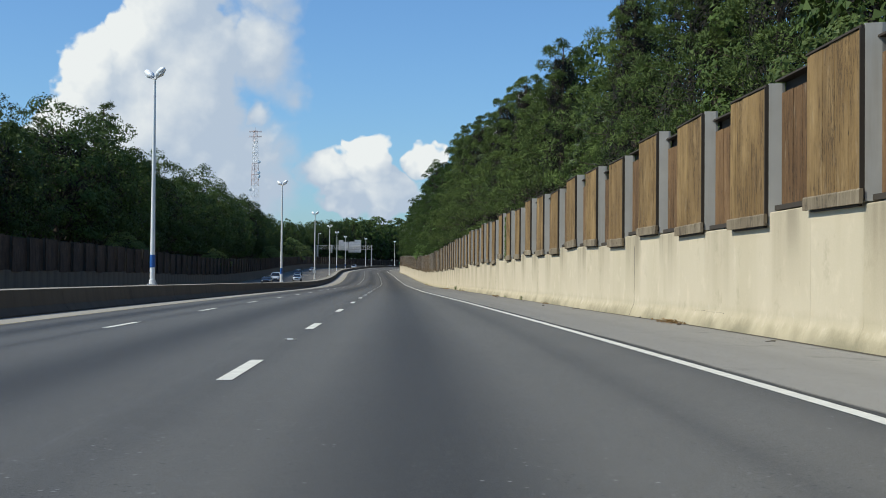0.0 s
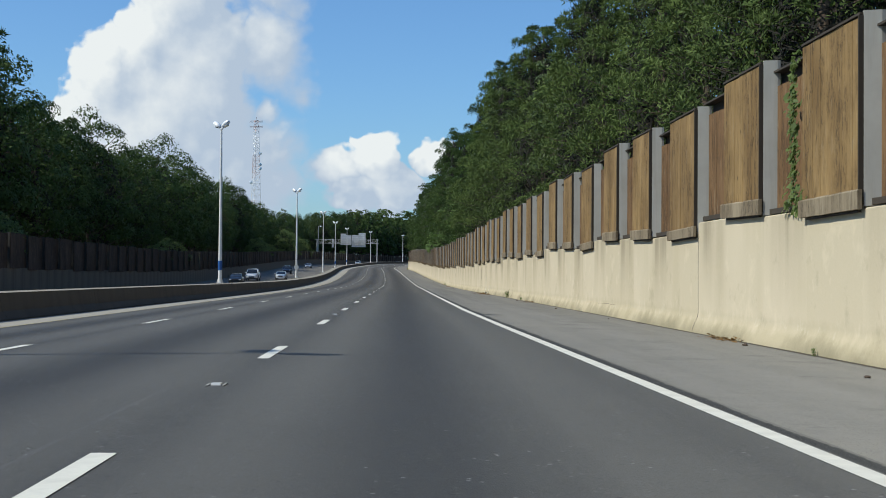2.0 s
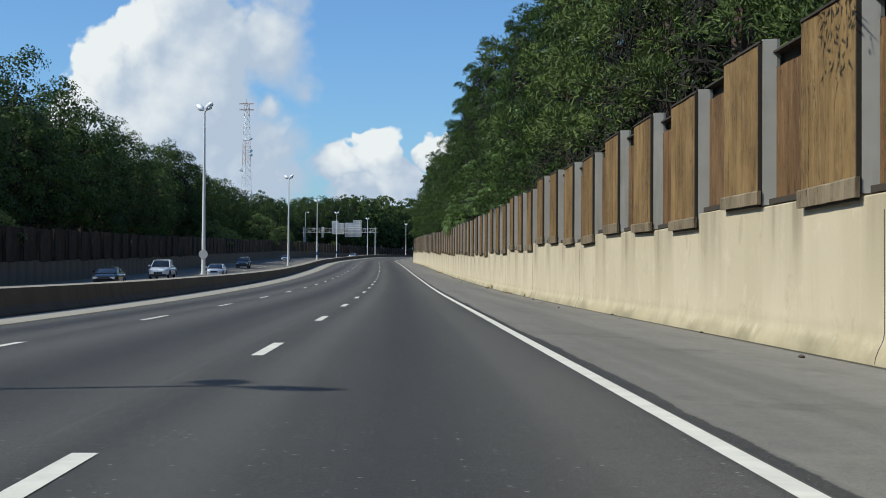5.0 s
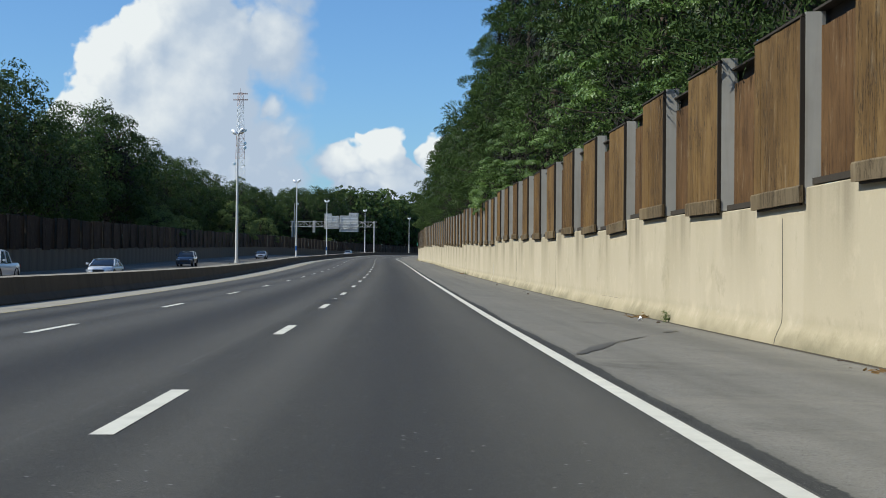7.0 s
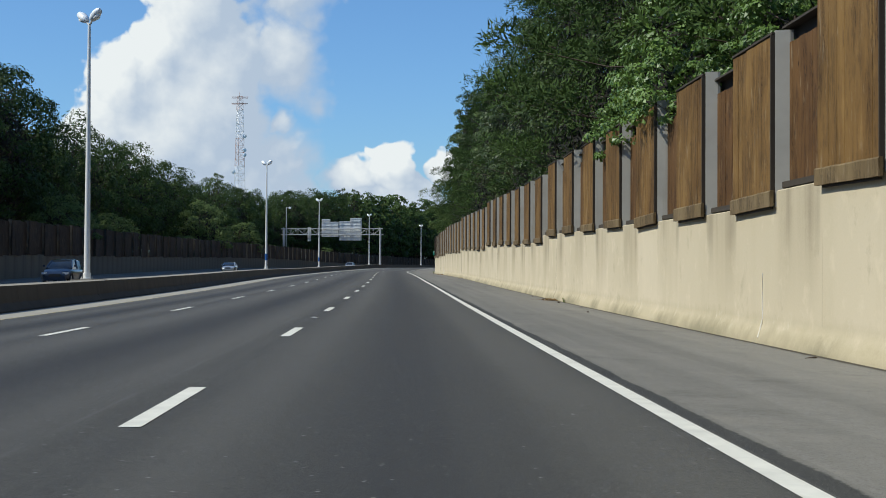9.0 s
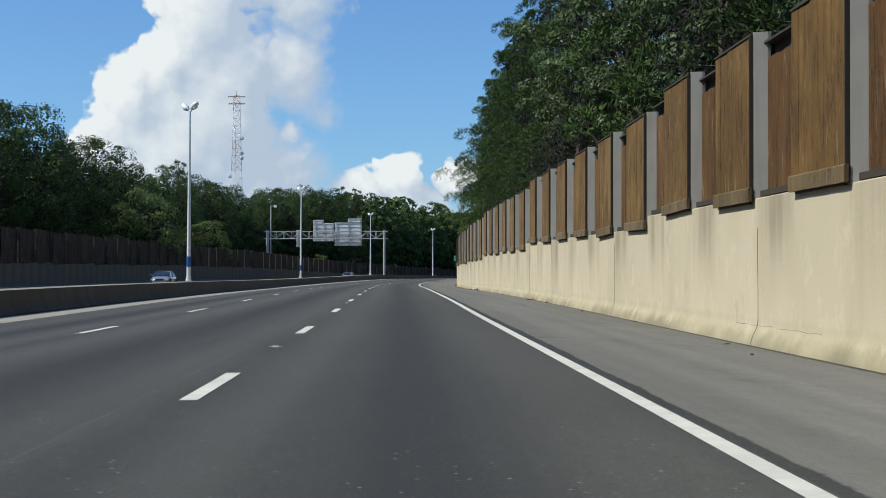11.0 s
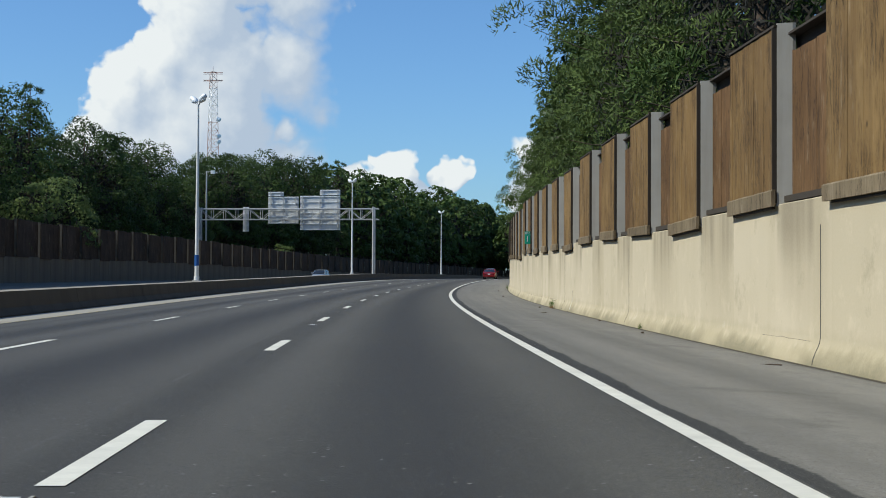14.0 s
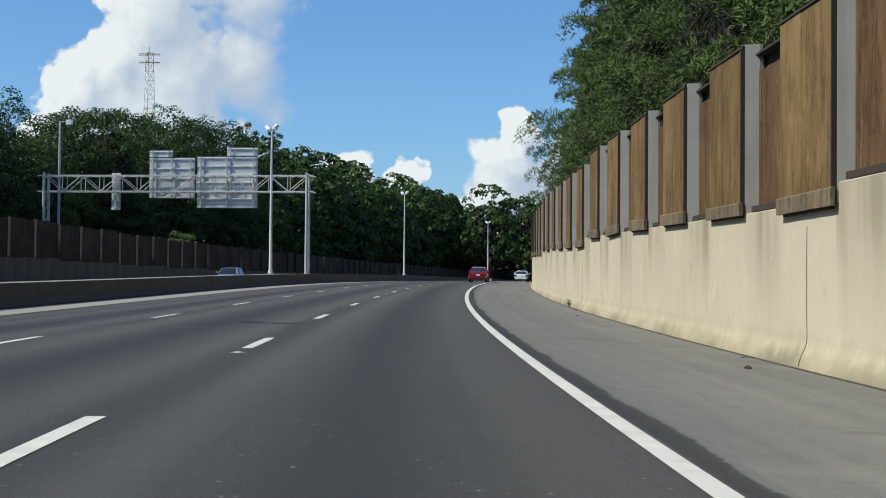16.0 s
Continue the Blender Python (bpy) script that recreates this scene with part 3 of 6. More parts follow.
class Shape:
    """Boxes, tubes and loops gathered into one mesh."""

    def __init__(self):
        self.v, self.f = [], []

    def add(self, verts, faces):
        o = len(self.v)
        self.v += [tuple(v) for v in verts]
        self.f += [tuple(i + o for i in f) for f in faces]
        return self

    def box(self, lo, hi, chip=0.0, m=None):
        """A box with its long edges chamfered by chip."""
        (a, b, c), (d, e, f) = lo, hi
        if chip:
            k = chip
            ring = [(a + k, b), (d - k, b), (d, b + k), (d, e - k), (d - k, e), (a + k, e), (a, e - k), (a, b + k)]
        else:
            ring = [(a, b), (d, b), (d, e), (a, e)]
        n = len(ring)
        vs = [(x, y, c) for x, y in ring] + [(x, y, f) for x, y in ring]
        fs = [(i, (i + 1) % n, n + (i + 1) % n, n + i) for i in range(n)] + [tuple(range(n))[::-1], tuple(range(n, 2 * n))]
        if m is not None:
            vs = [m @ Vector(p) for p in vs]
        return self.add(vs, fs)

    def tube(self, points, radii, n=8, caps=True):
        pts = [Vector(p) for p in points]
        radii = radii if isinstance(radii, (list, tuple)) else [radii] * len(pts)
        vs, fs = [], []
        for i, p in enumerate(pts):
            way = (pts[min(i + 1, len(pts) - 1)] - pts[max(i - 1, 0)]).normalized()
            q = way.to_track_quat("Z", "Y")
            for j in range(n):
                t = 2 * math.pi * j / n
                vs.append(p + q @ Vector((math.cos(t) * radii[i], math.sin(t) * radii[i], 0)))
        for i in range(len(pts) - 1):
            for j in range(n):
                fs.append((i * n + j, i * n + (j + 1) % n, (i + 1) * n + (j + 1) % n, (i + 1) * n + j))
        if caps:
            fs += [tuple(range(n))[::-1], tuple(range((len(pts) - 1) * n, len(pts) * n))]
        return self.add(vs, fs)

    def loft(self, rings, caps=True):
        n = len(rings[0])
        vs = [p for r in rings for p in r]
        fs = [(i * n + j, i * n + (j + 1) % n, (i + 1) * n + (j + 1) % n, (i + 1) * n + j) for i in range(len(rings) - 1) for j in range(n)]
        if caps:
            fs += [tuple(range(n))[::-1], tuple(range((len(rings) - 1) * n, len(rings) * n))]
        return self.add(vs, fs)

    def mesh(self, name, mats, smooth=False):
        me = mesh_of(name, self.v, self.f, mats)
        if smooth:
            me.polygons.foreach_set("use_smooth", [True] * len(me.polygons))
            me.set_sharp_from_angle(angle=radians(40))
        return me


def ribbon(name, mats, ss, offsets, heights, kind="structure", label="", category="", parent=None, across=False):
    """A band along the road; offsets and heights are lists of functions of s, from left to right."""
    ss = np.asarray(ss, float)
    cols = [at(ss, o(ss), h(ss)) for o, h in zip(offsets, heights)]
    n, m = len(cols), len(ss)
    v = np.stack(cols, 1).reshape(-1, 3)
    uv = np.stack([np.stack([o(ss) + 0 * ss, ss], -1) for o in offsets], 1).reshape(-1, 2)
    if across:      # u runs from 0 to 1 over the band's width
        uv[:, 0] = np.tile(np.linspace(0, 1, n), m)
    f = [(i * n + j, i * n + j + 1, (i + 1) * n + j + 1, (i + 1) * n + j) for i in range(m - 1) for j in range(n - 1)]
    me = mesh_of(name, v, f, mats, uv)
    ob = new(name, me)
    ob.parent = parent
    return tagged(ob, label, category, "", kind) if parent is None else tagged(ob, label)
TAR = plain("tar_strip", (0.035, 0.035, 0.034), 0.8, 0, 0.4, 4.0)
DIRT = plain("gutter_dirt", (0.085, 0.070, 0.045), 0.95, 0, 0.8, 3.0, 0.5)
# near-black wood for the caps and for shade painted on edges and gaps
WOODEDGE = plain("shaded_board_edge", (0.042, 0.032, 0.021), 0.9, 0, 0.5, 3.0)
HOLLOW = plain("hollow_shade", (0.018, 0.015, 0.011), 0.95, 0, 0.3, 6.0)
SEALANT = plain("old_sealant", (0.66, 0.62, 0.52), 0.8, 0, 0.4, 3.0)
DAMP = plain("damp_asphalt", (0.098, 0.092, 0.077), 0.7, 0, 0.5, 6.0)
SMEAR = plain("dark_smear", (0.030, 0.029, 0.026), 0.55, 0, 0.5, 5.0)

# ---- ground and pavements ----
def const(v):
    return lambda s: v + 0 * np.asarray(s, float)


def lift(offset, dz=0.0):
    return lambda s: surface(s, offset(s)) + dz


def plus(fn, k):
    return lambda s: fn(s) + k


def ground_sheet():
    """One sheet: a shallow trench under the road, wooded banks beside it, flat land to the horizon."""
    ss = np.concatenate([[-119], np.arange(-100, 1101, 20.0), [1300, 1590]])
    near = [(-400, 6), (-120, 5), (-60, 3.2), (-34, 1.6), (-28.2, 1.0), (-27.9, -1.6), (-10, -1.2), (4, -0.9), (8.4, -0.9), (8.75, 1.5), (14, 2.0), (60, 3.0), (120, 4), (400, 6)]
    rows_ = []
    for s in ss:
        mid = [at(s, d, h) for d, h in near]
        lo, hi = mid[0], mid[-1]
        rows_.append([np.array((-4500.0, lo[1] * 1.6, 10))] + mid + [np.array((4500.0, hi[1] * 1.6, 10))])
    first = [np.array((p[0] * 1.0, -4500.0, p[2])) for p in rows_[0]]
    last = [np.array((p[0] * 1.0, 6000.0, p[2])) for p in rows_[-1]]
    rows_ = [first] + rows_ + [last]
    n = len(rows_[0])
    v = [p for r in rows_ for p in r]
    f = [(i * n + j, i * n + j + 1, (i + 1) * n + j + 1, (i + 1) * n + j) for i in range(len(rows_) - 1) for j in range(n - 1)]
    return tagged(new("ground", mesh_of("ground", v, f, GRASS)), "leaf-littered grassy ground under the roadside trees", "ground", "", "structure")


ground_sheet()
SS = np.arange(-60, 1101, 4.0)
strip_in = plus(median, 2.0)
SEAM_RAG = np.random.default_rng(12).normal(0, 0.020, 3000)
SEAM_RAG += np.interp(np.arange(3000), np.arange(0, 3000, 5), np.random.default_rng(13).normal(0.01, 0.045, 600))


def seam_out(s):
    s = np.asarray(s, float)
    rag_ = SEAM_RAG[np.clip(np.round((s + 100) * 1.25).astype(int), 0, 2999)]
    return edge_line(s) + knots(s, (0, 90, 150, 400, 440), (0.23, 0.26, 0.29, 0.29, 0.37)) + rag_ * 0.5


seam_in = plus(edge_line, 0.22)
road = ribbon("road", ASPHALT, SS, [strip_in, const(-7.3), const(-5.5), const(-3.66), const(-2.5), const(0), const(1.8), plus(edge_line, 0.1)],
              [lift(strip_in), lift(const(-7.3)), lift(const(-5.5)), lift(const(-3.66)), const(0), const(0), const(0), const(0)],
              label="dark grey worn asphalt of a three-lane motorway", category="road")
ribbon("pavement", SHOULDER, SS, [plus(seam_in, -0.1), plus(wall_face, -1.5), plus(wall_face, 0.05)],
       [lift(seam_in), lift(plus(wall_face, -1.5)), lift(plus(wall_face, 0.05))],
       label="pale grey hard shoulder with grit along the wall", category="shoulder")
ribbon("pavement", SEAM, np.arange(-60, 700, 0.8), [plus(edge_line, 0.1), seam_out], [lift(plus(edge_line, 0.1), 0.0), lift(seam_out, 0.004)],
       label="dark ragged asphalt seam beside the edge line", category="pavement", across=True)
ribbon("pavement", GUTTER, SS, [plus(median, -0.1), strip_in], [lift(plus(median, 0.001), 0.02), lift(strip_in, 0.006)],
       label="pale concrete gutter strip along the median barrier", category="gutter")
far_in = plus(median, -1.75)
ribbon("road", OLD, SS, [const(LEFT_WALL - 0.1), const(-22), far_in], [lift(const(LEFT_WALL)), lift(const(-22)), lift(far_in)],
       label="pale grey worn pavement of the oncoming carriageway", category="road")

# lane markings
DASH0, CYCLE, DASH = 13.08, 12.192, 3.05


def flat_piece(s0, s1, d0, d1, n, dz=0.005):
    ss = np.linspace(s0, s1, n)
    a = at(ss, d0(ss), surface(ss, d0(ss)) + dz)
    b = at(ss, d1(ss), surface(ss, d1(ss)) + dz)
    v = np.stack([a, b], 1).reshape(-1, 3)
    return v, [(2 * i, 2 * i + 1, 2 * i + 3, 2 * i + 2) for i in range(n - 1)]


for line in (0.0, -3.66):
    for k in range(-2, 62):
        s0 = DASH0 + CYCLE * k + float(np.interp(k, (17, 18, 19, 29, 31, 32, 37), (0.0, -0.4, 0.0, -0.35, -0.1, 0.06, 0.1)))
        w, side = 0.075, line + float(np.interp(s0, (400, 415, 430, 465), (0.0, 0.05, 0.0, -0.04)))
        v, f = flat_piece(s0, s0 + DASH, const(side - w), const(side + w), 4)
        part("lane_dash", mesh_of("lane_dash", v, f, PAINT), road)
v, f = flat_piece(-40, 1000, plus(edge_line, -0.08), plus(edge_line, 0.075), 500)
part("edge_line", mesh_of("edge_line", v, f, PAINT), road, None, "continuous white edge line")
v, f = flat_piece(-40, 1000, plus(strip_in, 0.02), plus(strip_in, 0.14), 350, 0.007)
part("edge_line", mesh_of("edge_line", v, f, YELLOW), road, None, "faded yellow edge line")
for line in (-15.3, -19.0):
    for k in range(5, 55):
        s0 = 20 + CYCLE * k
        v, f = flat_piece(s0, s0 + DASH, const(line - 0.06), const(line + 0.06), 3)
        part("lane_dash", mesh_of("lane_dash", v, f, PAINT), road)

# ---- median barrier ----
def barrier_run(s0, s1):
    """A double-faced safety-shape barrier: splayed foot, steep face, flat top."""
    ss = np.linspace(s0, s1, 5)
    ring = [(0.0, -0.1), (0.0, 0.08), (-0.18, 0.30), (-0.27, 0.83), (-1.43, 0.83), (-1.52, 0.30), (-1.7, 0.08), (-1.7, -0.1)]
    rings = [[at(s, median(s) + o, median_z(s) + h) for o, h in ring] for s in ss]
    sh = Shape().loft(rings)
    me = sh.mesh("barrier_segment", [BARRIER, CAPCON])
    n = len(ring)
    # the faces carry shade in their colour, the top its light
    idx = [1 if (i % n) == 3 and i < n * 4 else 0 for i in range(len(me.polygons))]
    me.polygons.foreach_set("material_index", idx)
    return me


median_barrier = thing("median_barrier", Matrix(), "stained grey concrete median barrier in long cast segments", "barrier", "", "structure")
seg = 12.19
for i in range(-3, 78):
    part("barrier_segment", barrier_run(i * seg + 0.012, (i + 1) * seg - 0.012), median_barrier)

# ---- retaining walls with timber noise fences ----
BAY = 2.5          # half a module: one proud bay, one set back
JOINTS = ((-6, 0, 11, 20, 23, 37, 40, 46, 51, 66, 72, 78, 83, 86, 92, 123),
          (-10.5, 19.71, 75.49, 120.5, 135.46, 205.24, 219.88, 251.27, 276.91, 351.78, 382.54, 413.6, 440.65, 456.63, 487.28, 643.2))
STEPS = (1, 4, 7, 10, 13, 16, 19, 21, 24, 27, 30, 33, 37, 40, 43, 46, 52, 59, 66, 72, 78, 82, 86, 92, 98, 104, 110, 116)


def joint(i):
    return float(np.interp(i, *JOINTS))


def plank_row(x0, x1, y, z0, z1, thick, seed, gap=0.004):
    """Upright boards side by side, each a little different."""
    rng = random.Random(seed)
    out, x = [], x0
    while x < x1 - 0.05:
        w = min(rng.uniform(0.26, 0.40), x1 - x)
        if x1 - x - w < 0.12:
            w = x1 - x
        j = rng.uniform(-0.006, 0.006)
        out.append(((x + gap / 2, y + j, z0 + rng.uniform(-0.01, 0.01)), (x + w - gap / 2, y + j + thick, z1 + rng.uniform(-0.012, 0.012))))
        x += w
    return out


FENCE_H = 2.60
KINDS = 5
front_rows = [plank_row(0.0, BAY + 0.12, 0.0, 0.0, FENCE_H, 0.045, 10 + q) for q in range(KINDS)]
back_rows = [plank_row(-0.1, BAY + 0.1, 0.0, 0.0, FENCE_H - 0.42, 0.045, 40 + q) for q in range(KINDS)]
kick_mesh = []
for q in range(5):
    rg = random.Random(60 + q)
    dips = [rg.uniform(-0.004, 0.004) for _ in range(8)]
    kick_mesh.append(Shape().loft([[(x, 0, dips[j] * 0.6), (x, 0.06, dips[j]), (x, 0.065, 0.19 + 0.014 * q + dips[7 - j]), (x, 0.045, 0.215 + 0.014 * q + dips[7 - j]), (x, 0, 0.215 + 0.014 * q)]
                                   for j, x in enumerate(np.linspace(-0.04, BAY + 0.14 + rg.uniform(-0.05, 0.04), 8))]).mesh("kick_board", WOODRAIL))
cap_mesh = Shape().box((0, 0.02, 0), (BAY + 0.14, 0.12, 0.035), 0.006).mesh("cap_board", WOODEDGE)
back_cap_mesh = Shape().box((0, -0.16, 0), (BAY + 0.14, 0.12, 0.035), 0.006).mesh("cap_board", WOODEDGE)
# strip added as the black shadow line under the kick board
shadow_strip_mesh = Shape().box((0.10, -0.02, -0.035), (BAY - 0.10, 0.035, -0.002), 0.01).mesh("shim_board", WOODEDGE)
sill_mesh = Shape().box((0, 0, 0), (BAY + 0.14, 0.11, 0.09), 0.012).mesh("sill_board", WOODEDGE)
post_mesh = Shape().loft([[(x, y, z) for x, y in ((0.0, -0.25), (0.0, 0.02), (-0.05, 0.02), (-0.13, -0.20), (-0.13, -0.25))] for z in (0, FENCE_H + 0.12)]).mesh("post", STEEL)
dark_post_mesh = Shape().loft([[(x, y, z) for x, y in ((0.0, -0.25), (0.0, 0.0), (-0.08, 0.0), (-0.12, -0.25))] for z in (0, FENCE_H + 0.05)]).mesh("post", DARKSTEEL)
# dark board added behind the top opening to stand for its shade
gap_shade_mesh = Shape().box((-0.05, -0.13, FENCE_H - 0.60), (BAY + 0.05, -0.09, FENCE_H - 0.17), 0.006).mesh("fascia_board", WOODEDGE)
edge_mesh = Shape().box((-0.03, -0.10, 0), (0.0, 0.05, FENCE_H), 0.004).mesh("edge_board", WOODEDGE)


WALL_RING = ((0.14, 0.03), (0.115, 0.11), (0.075, 0.20), (0.035, 0.28), (0.012, 0.34), (0.0, 0.42))


def wall_profile(length, top, foot, con):
    """A cast wall segment, 1 m of buried footing, splayed toe, 0.4 m thick; y is towards the traffic."""
    ring = [(-0.42, -1.0), (0.14, -1.0), *WALL_RING, (0.0, top - 0.02), (-0.02, top), (-0.42, top)]
    sh = Shape().loft([[(x, y, z) for y, z in ring] for x in (0.0, length)])
    return sh.mesh("concrete_panel", con, True)


wall_right = thing("wall_right", Matrix(), "tan stained concrete retaining wall with a splayed foot", "retaining wall", "", "structure")
fence_right = thing("noise_fence", Matrix(), "weathered brown timber noise fence on grey steel posts", "fence")
con_cache = {}


def con_mesh(h, con, tag):
    key = (round(h, 2), tag)
    if key not in con_cache:
        con_cache[key] = wall_profile(BAY, key[0], 0, con)
    return con_cache[key]


front_boards, back_boards, far_boards = Shape(), Shape(), Shape()
LOOSE_FROM, LOOSE_TO = 46, 61       # modules whose boards are pieces of their own
for i in range(-6, 122):
    s0, s1 = joint(i), joint(i + 1)
    k = (s1 - s0) / (2 * BAY)
    group_at = max([q for q in STEPS if q <= i] + [-2])
    crest = 1.95 + 0.09 * min(i - group_at, 4) if s0 < 240 else 2.0 + 0.04 * min(i - group_at, 6)
    crest += float(np.interp(s0, (90, 125, 330, 345, 380, 440), (0.0, 0.06, 0.06, 0.10, 0.07, 0.0)))
    rise = float(np.interp(s0, (20, 75, 135, 205), (0.94, 0.97, 1.0, 1.03)))
    # proud bay from its near edge at the joint, then the bay set back
    for b in (0, 1):
        sa = s0 + b * BAY * k
        foot = float(wall_foot(sa))
        m = stand(sa, float(wall_face(sa)), foot)
        e = stand(sa + BAY * k, float(wall_face(sa + BAY * k)), float(wall_foot(sa + BAY * k)))
        way_ = e.translation - m.translation
        turn = math.atan2(way_.y, way_.x)
        m = Matrix.Translation(m.translation) @ Matrix.Rotation(turn, 4, "Z") @ Matrix.Rotation(-math.atan2(way_.z, way_.xy.length), 4, "Y")
        grow = Matrix.Diagonal((k, 1, 1, 1))
        h = crest - foot + 0.045
        part("concrete_panel", con_mesh(h, WALLWET if b else WALLCON, "w" if b else "r"), wall_right, m @ grow)
        z = crest - foot
        tilt = Matrix.Rotation(radians(random.uniform(-0.5, 0.5)), 4, "Y")
        if b == 0:
            base = m @ Matrix.Translation((-0.06, 0.005, z + 0.03)) @ grow @ Matrix.Diagonal((1, 1, rise, 1))
            q = random.randrange(KINDS)
            if LOOSE_FROM <= i < LOOSE_TO:
                panel = part("front_panel", Shape().loft([[(x, -0.03, 0.3), (x, -0.005, 0.3), (x, -0.005, 0.42), (x, -0.03, 0.42)] for x in (0.05, BAY)]).mesh("rail", WOODRAIL), fence_right, base @ tilt)
                for lo, hi in front_rows[q]:
                    part("plank", Shape().box(lo, hi, 0.006).mesh("plank", WOODPIECE), panel)
            else:
                for lo, hi in front_rows[q]:
                    front_boards.box(lo, hi, 0.006, base @ tilt)
            km = m @ Matrix.Translation((-0.08, 0.053, z - 0.03 + random.uniform(-0.04, 0.03))) @ Matrix.Rotation(radians(random.uniform(-1.1, 1.1)), 4, "Y") @ grow
            part("kick_board", kick_mesh[random.randrange(5)], fence_right, km)
            part("shim_board", shadow_strip_mesh, fence_right, km @ Matrix.Translation((0, -0.02, 0)))
            part("cap_board", cap_mesh, fence_right, base @ tilt @ Matrix.Translation((-0.02, -0.05, FENCE_H + 0.012)))
        else:
            base = m @ Matrix.Translation((0, -0.24, z + 0.14)) @ grow @ Matrix.Diagonal((1, 1, rise, 1))
            q = random.randrange(KINDS)
            if LOOSE_FROM <= i < LOOSE_TO:
                panel = part("back_panel", Shape().loft([[(x, -0.03, 0.3), (x, -0.005, 0.3), (x, -0.005, 0.42), (x, -0.03, 0.42)] for x in (0.05, BAY)]).mesh("rail", WOODRAIL), fence_right, base)
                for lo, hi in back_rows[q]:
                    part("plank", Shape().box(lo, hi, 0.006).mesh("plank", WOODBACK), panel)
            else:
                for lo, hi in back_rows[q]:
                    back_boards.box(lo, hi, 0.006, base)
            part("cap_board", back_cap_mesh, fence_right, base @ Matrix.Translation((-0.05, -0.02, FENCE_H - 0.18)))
            part("fascia_board", gap_shade_mesh, fence_right, base)
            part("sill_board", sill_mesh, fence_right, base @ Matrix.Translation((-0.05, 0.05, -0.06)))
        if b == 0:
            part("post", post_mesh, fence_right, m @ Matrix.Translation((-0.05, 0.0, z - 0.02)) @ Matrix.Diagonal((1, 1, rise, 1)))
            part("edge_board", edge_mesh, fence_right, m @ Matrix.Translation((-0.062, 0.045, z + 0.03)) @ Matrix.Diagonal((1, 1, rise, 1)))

tagged(part("planks", front_boards.mesh("planks", WOOD), fence_right), kind="stuff")
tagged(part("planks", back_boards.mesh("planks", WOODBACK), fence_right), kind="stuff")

wall_left = thing("wall_left", Matrix(), "grey-brown concrete retaining wall in shade across the carriageways", "retaining wall", "", "structure")
fence_left = thing("noise_fence", Matrix(), "weathered timber noise fence in shade atop the far concrete wall", "fence")
for i in range(14, 205):
    s0 = i * 2 * BAY
    lift_ = 0.05 * (i % 3)
    for b in (0, 1):
        sa = s0 + b * BAY
        h = float(left_top(sa)) - 2.05
        m = stand(sa + BAY, LEFT_WALL, h, 180)
        part("concrete_panel", con_mesh(2.05 + lift_, SHADECON, "l"), wall_left, m)
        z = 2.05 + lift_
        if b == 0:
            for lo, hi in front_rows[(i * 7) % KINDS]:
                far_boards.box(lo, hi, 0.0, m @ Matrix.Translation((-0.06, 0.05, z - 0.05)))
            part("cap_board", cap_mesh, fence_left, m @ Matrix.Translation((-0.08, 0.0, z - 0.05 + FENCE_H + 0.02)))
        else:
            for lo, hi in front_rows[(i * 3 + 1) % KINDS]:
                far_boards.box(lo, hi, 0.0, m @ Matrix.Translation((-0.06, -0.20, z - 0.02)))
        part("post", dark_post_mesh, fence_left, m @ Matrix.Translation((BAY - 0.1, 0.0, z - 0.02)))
tagged(part("planks", far_boards.mesh("planks", SHADEWOOD), fence_left), kind="stuff")

# expansion joints, pale sealant lines and a peeled board on the right wall
for js in (38.4, 62.8, 85.4, 131.2, 159.5, 189.0, 205.3, 221.0, 251.2, 267.5, 312.0, 341.5, 356.7, 380.6, 388.1, 427.6, 443.9, 459.4, 488.6, 518.0):
    m = stand(js, float(wall_face(js)), float(wall_foot(js)))
    line_ = [(x + 0.01 * math.sin(3 * z + js), y, z) for x, (y, z) in zip((-0.05, -0.02, 0.0, 0.0, 0.0, 0.0, 0.0, 0.0, 0.0), (*WALL_RING, (0.0, 0.9), (0.0, 1.4), (0.0, 1.96)))]
    sh = Shape().loft([[(x - 0.012, y - 0.03, z), (x + 0.012, y - 0.03, z), (x + 0.012, y + 0.003, z), (x - 0.012, y + 0.003, z)] for x, y, z in line_])
    part("joint", sh.mesh("joint", TAR), wall_right, m)
for js, lo_, hi_ in ((154.0, 0.1, 1.75), (150.5, 0.1, 0.6), (415.6, 0.1, 1.35), (417.8, 0.1, 1.0), (456.8, 0.1, 0.75), (282.6, 0.1, 1.15)):
    m = stand(js, float(wall_face(js)), float(wall_foot(js)))
    sh = Shape().tube([(-0.12, 0.125, lo_), (-0.02, 0.05, 0.26), (0.0, 0.006, 0.42), (0.02, 0.004, (0.4 + hi_) / 2), (0.0, 0.004, max(hi_, 0.42))], 0.013, 5)
    part("sealant_line", sh.mesh("sealant_line", SEALANT), wall_right, m, "white sealant line")
bent = Shape().loft([[(x + 0.02 * math.sin(z * 2), 0.09 + 0.05 * math.sin(z * 1.25) ** 2 + y, z) for x, y in ((-0.14, 0), (0.14, 0), (0.14, 0.04), (-0.14, 0.04))] for z in np.linspace(0.02, 2.45, 9)])
part("loose_plank", bent.mesh("loose_plank", WOODPIECE), fence_right, stand(154.4, float(wall_face(154.4)), 2.15), "peeled, bowed board")
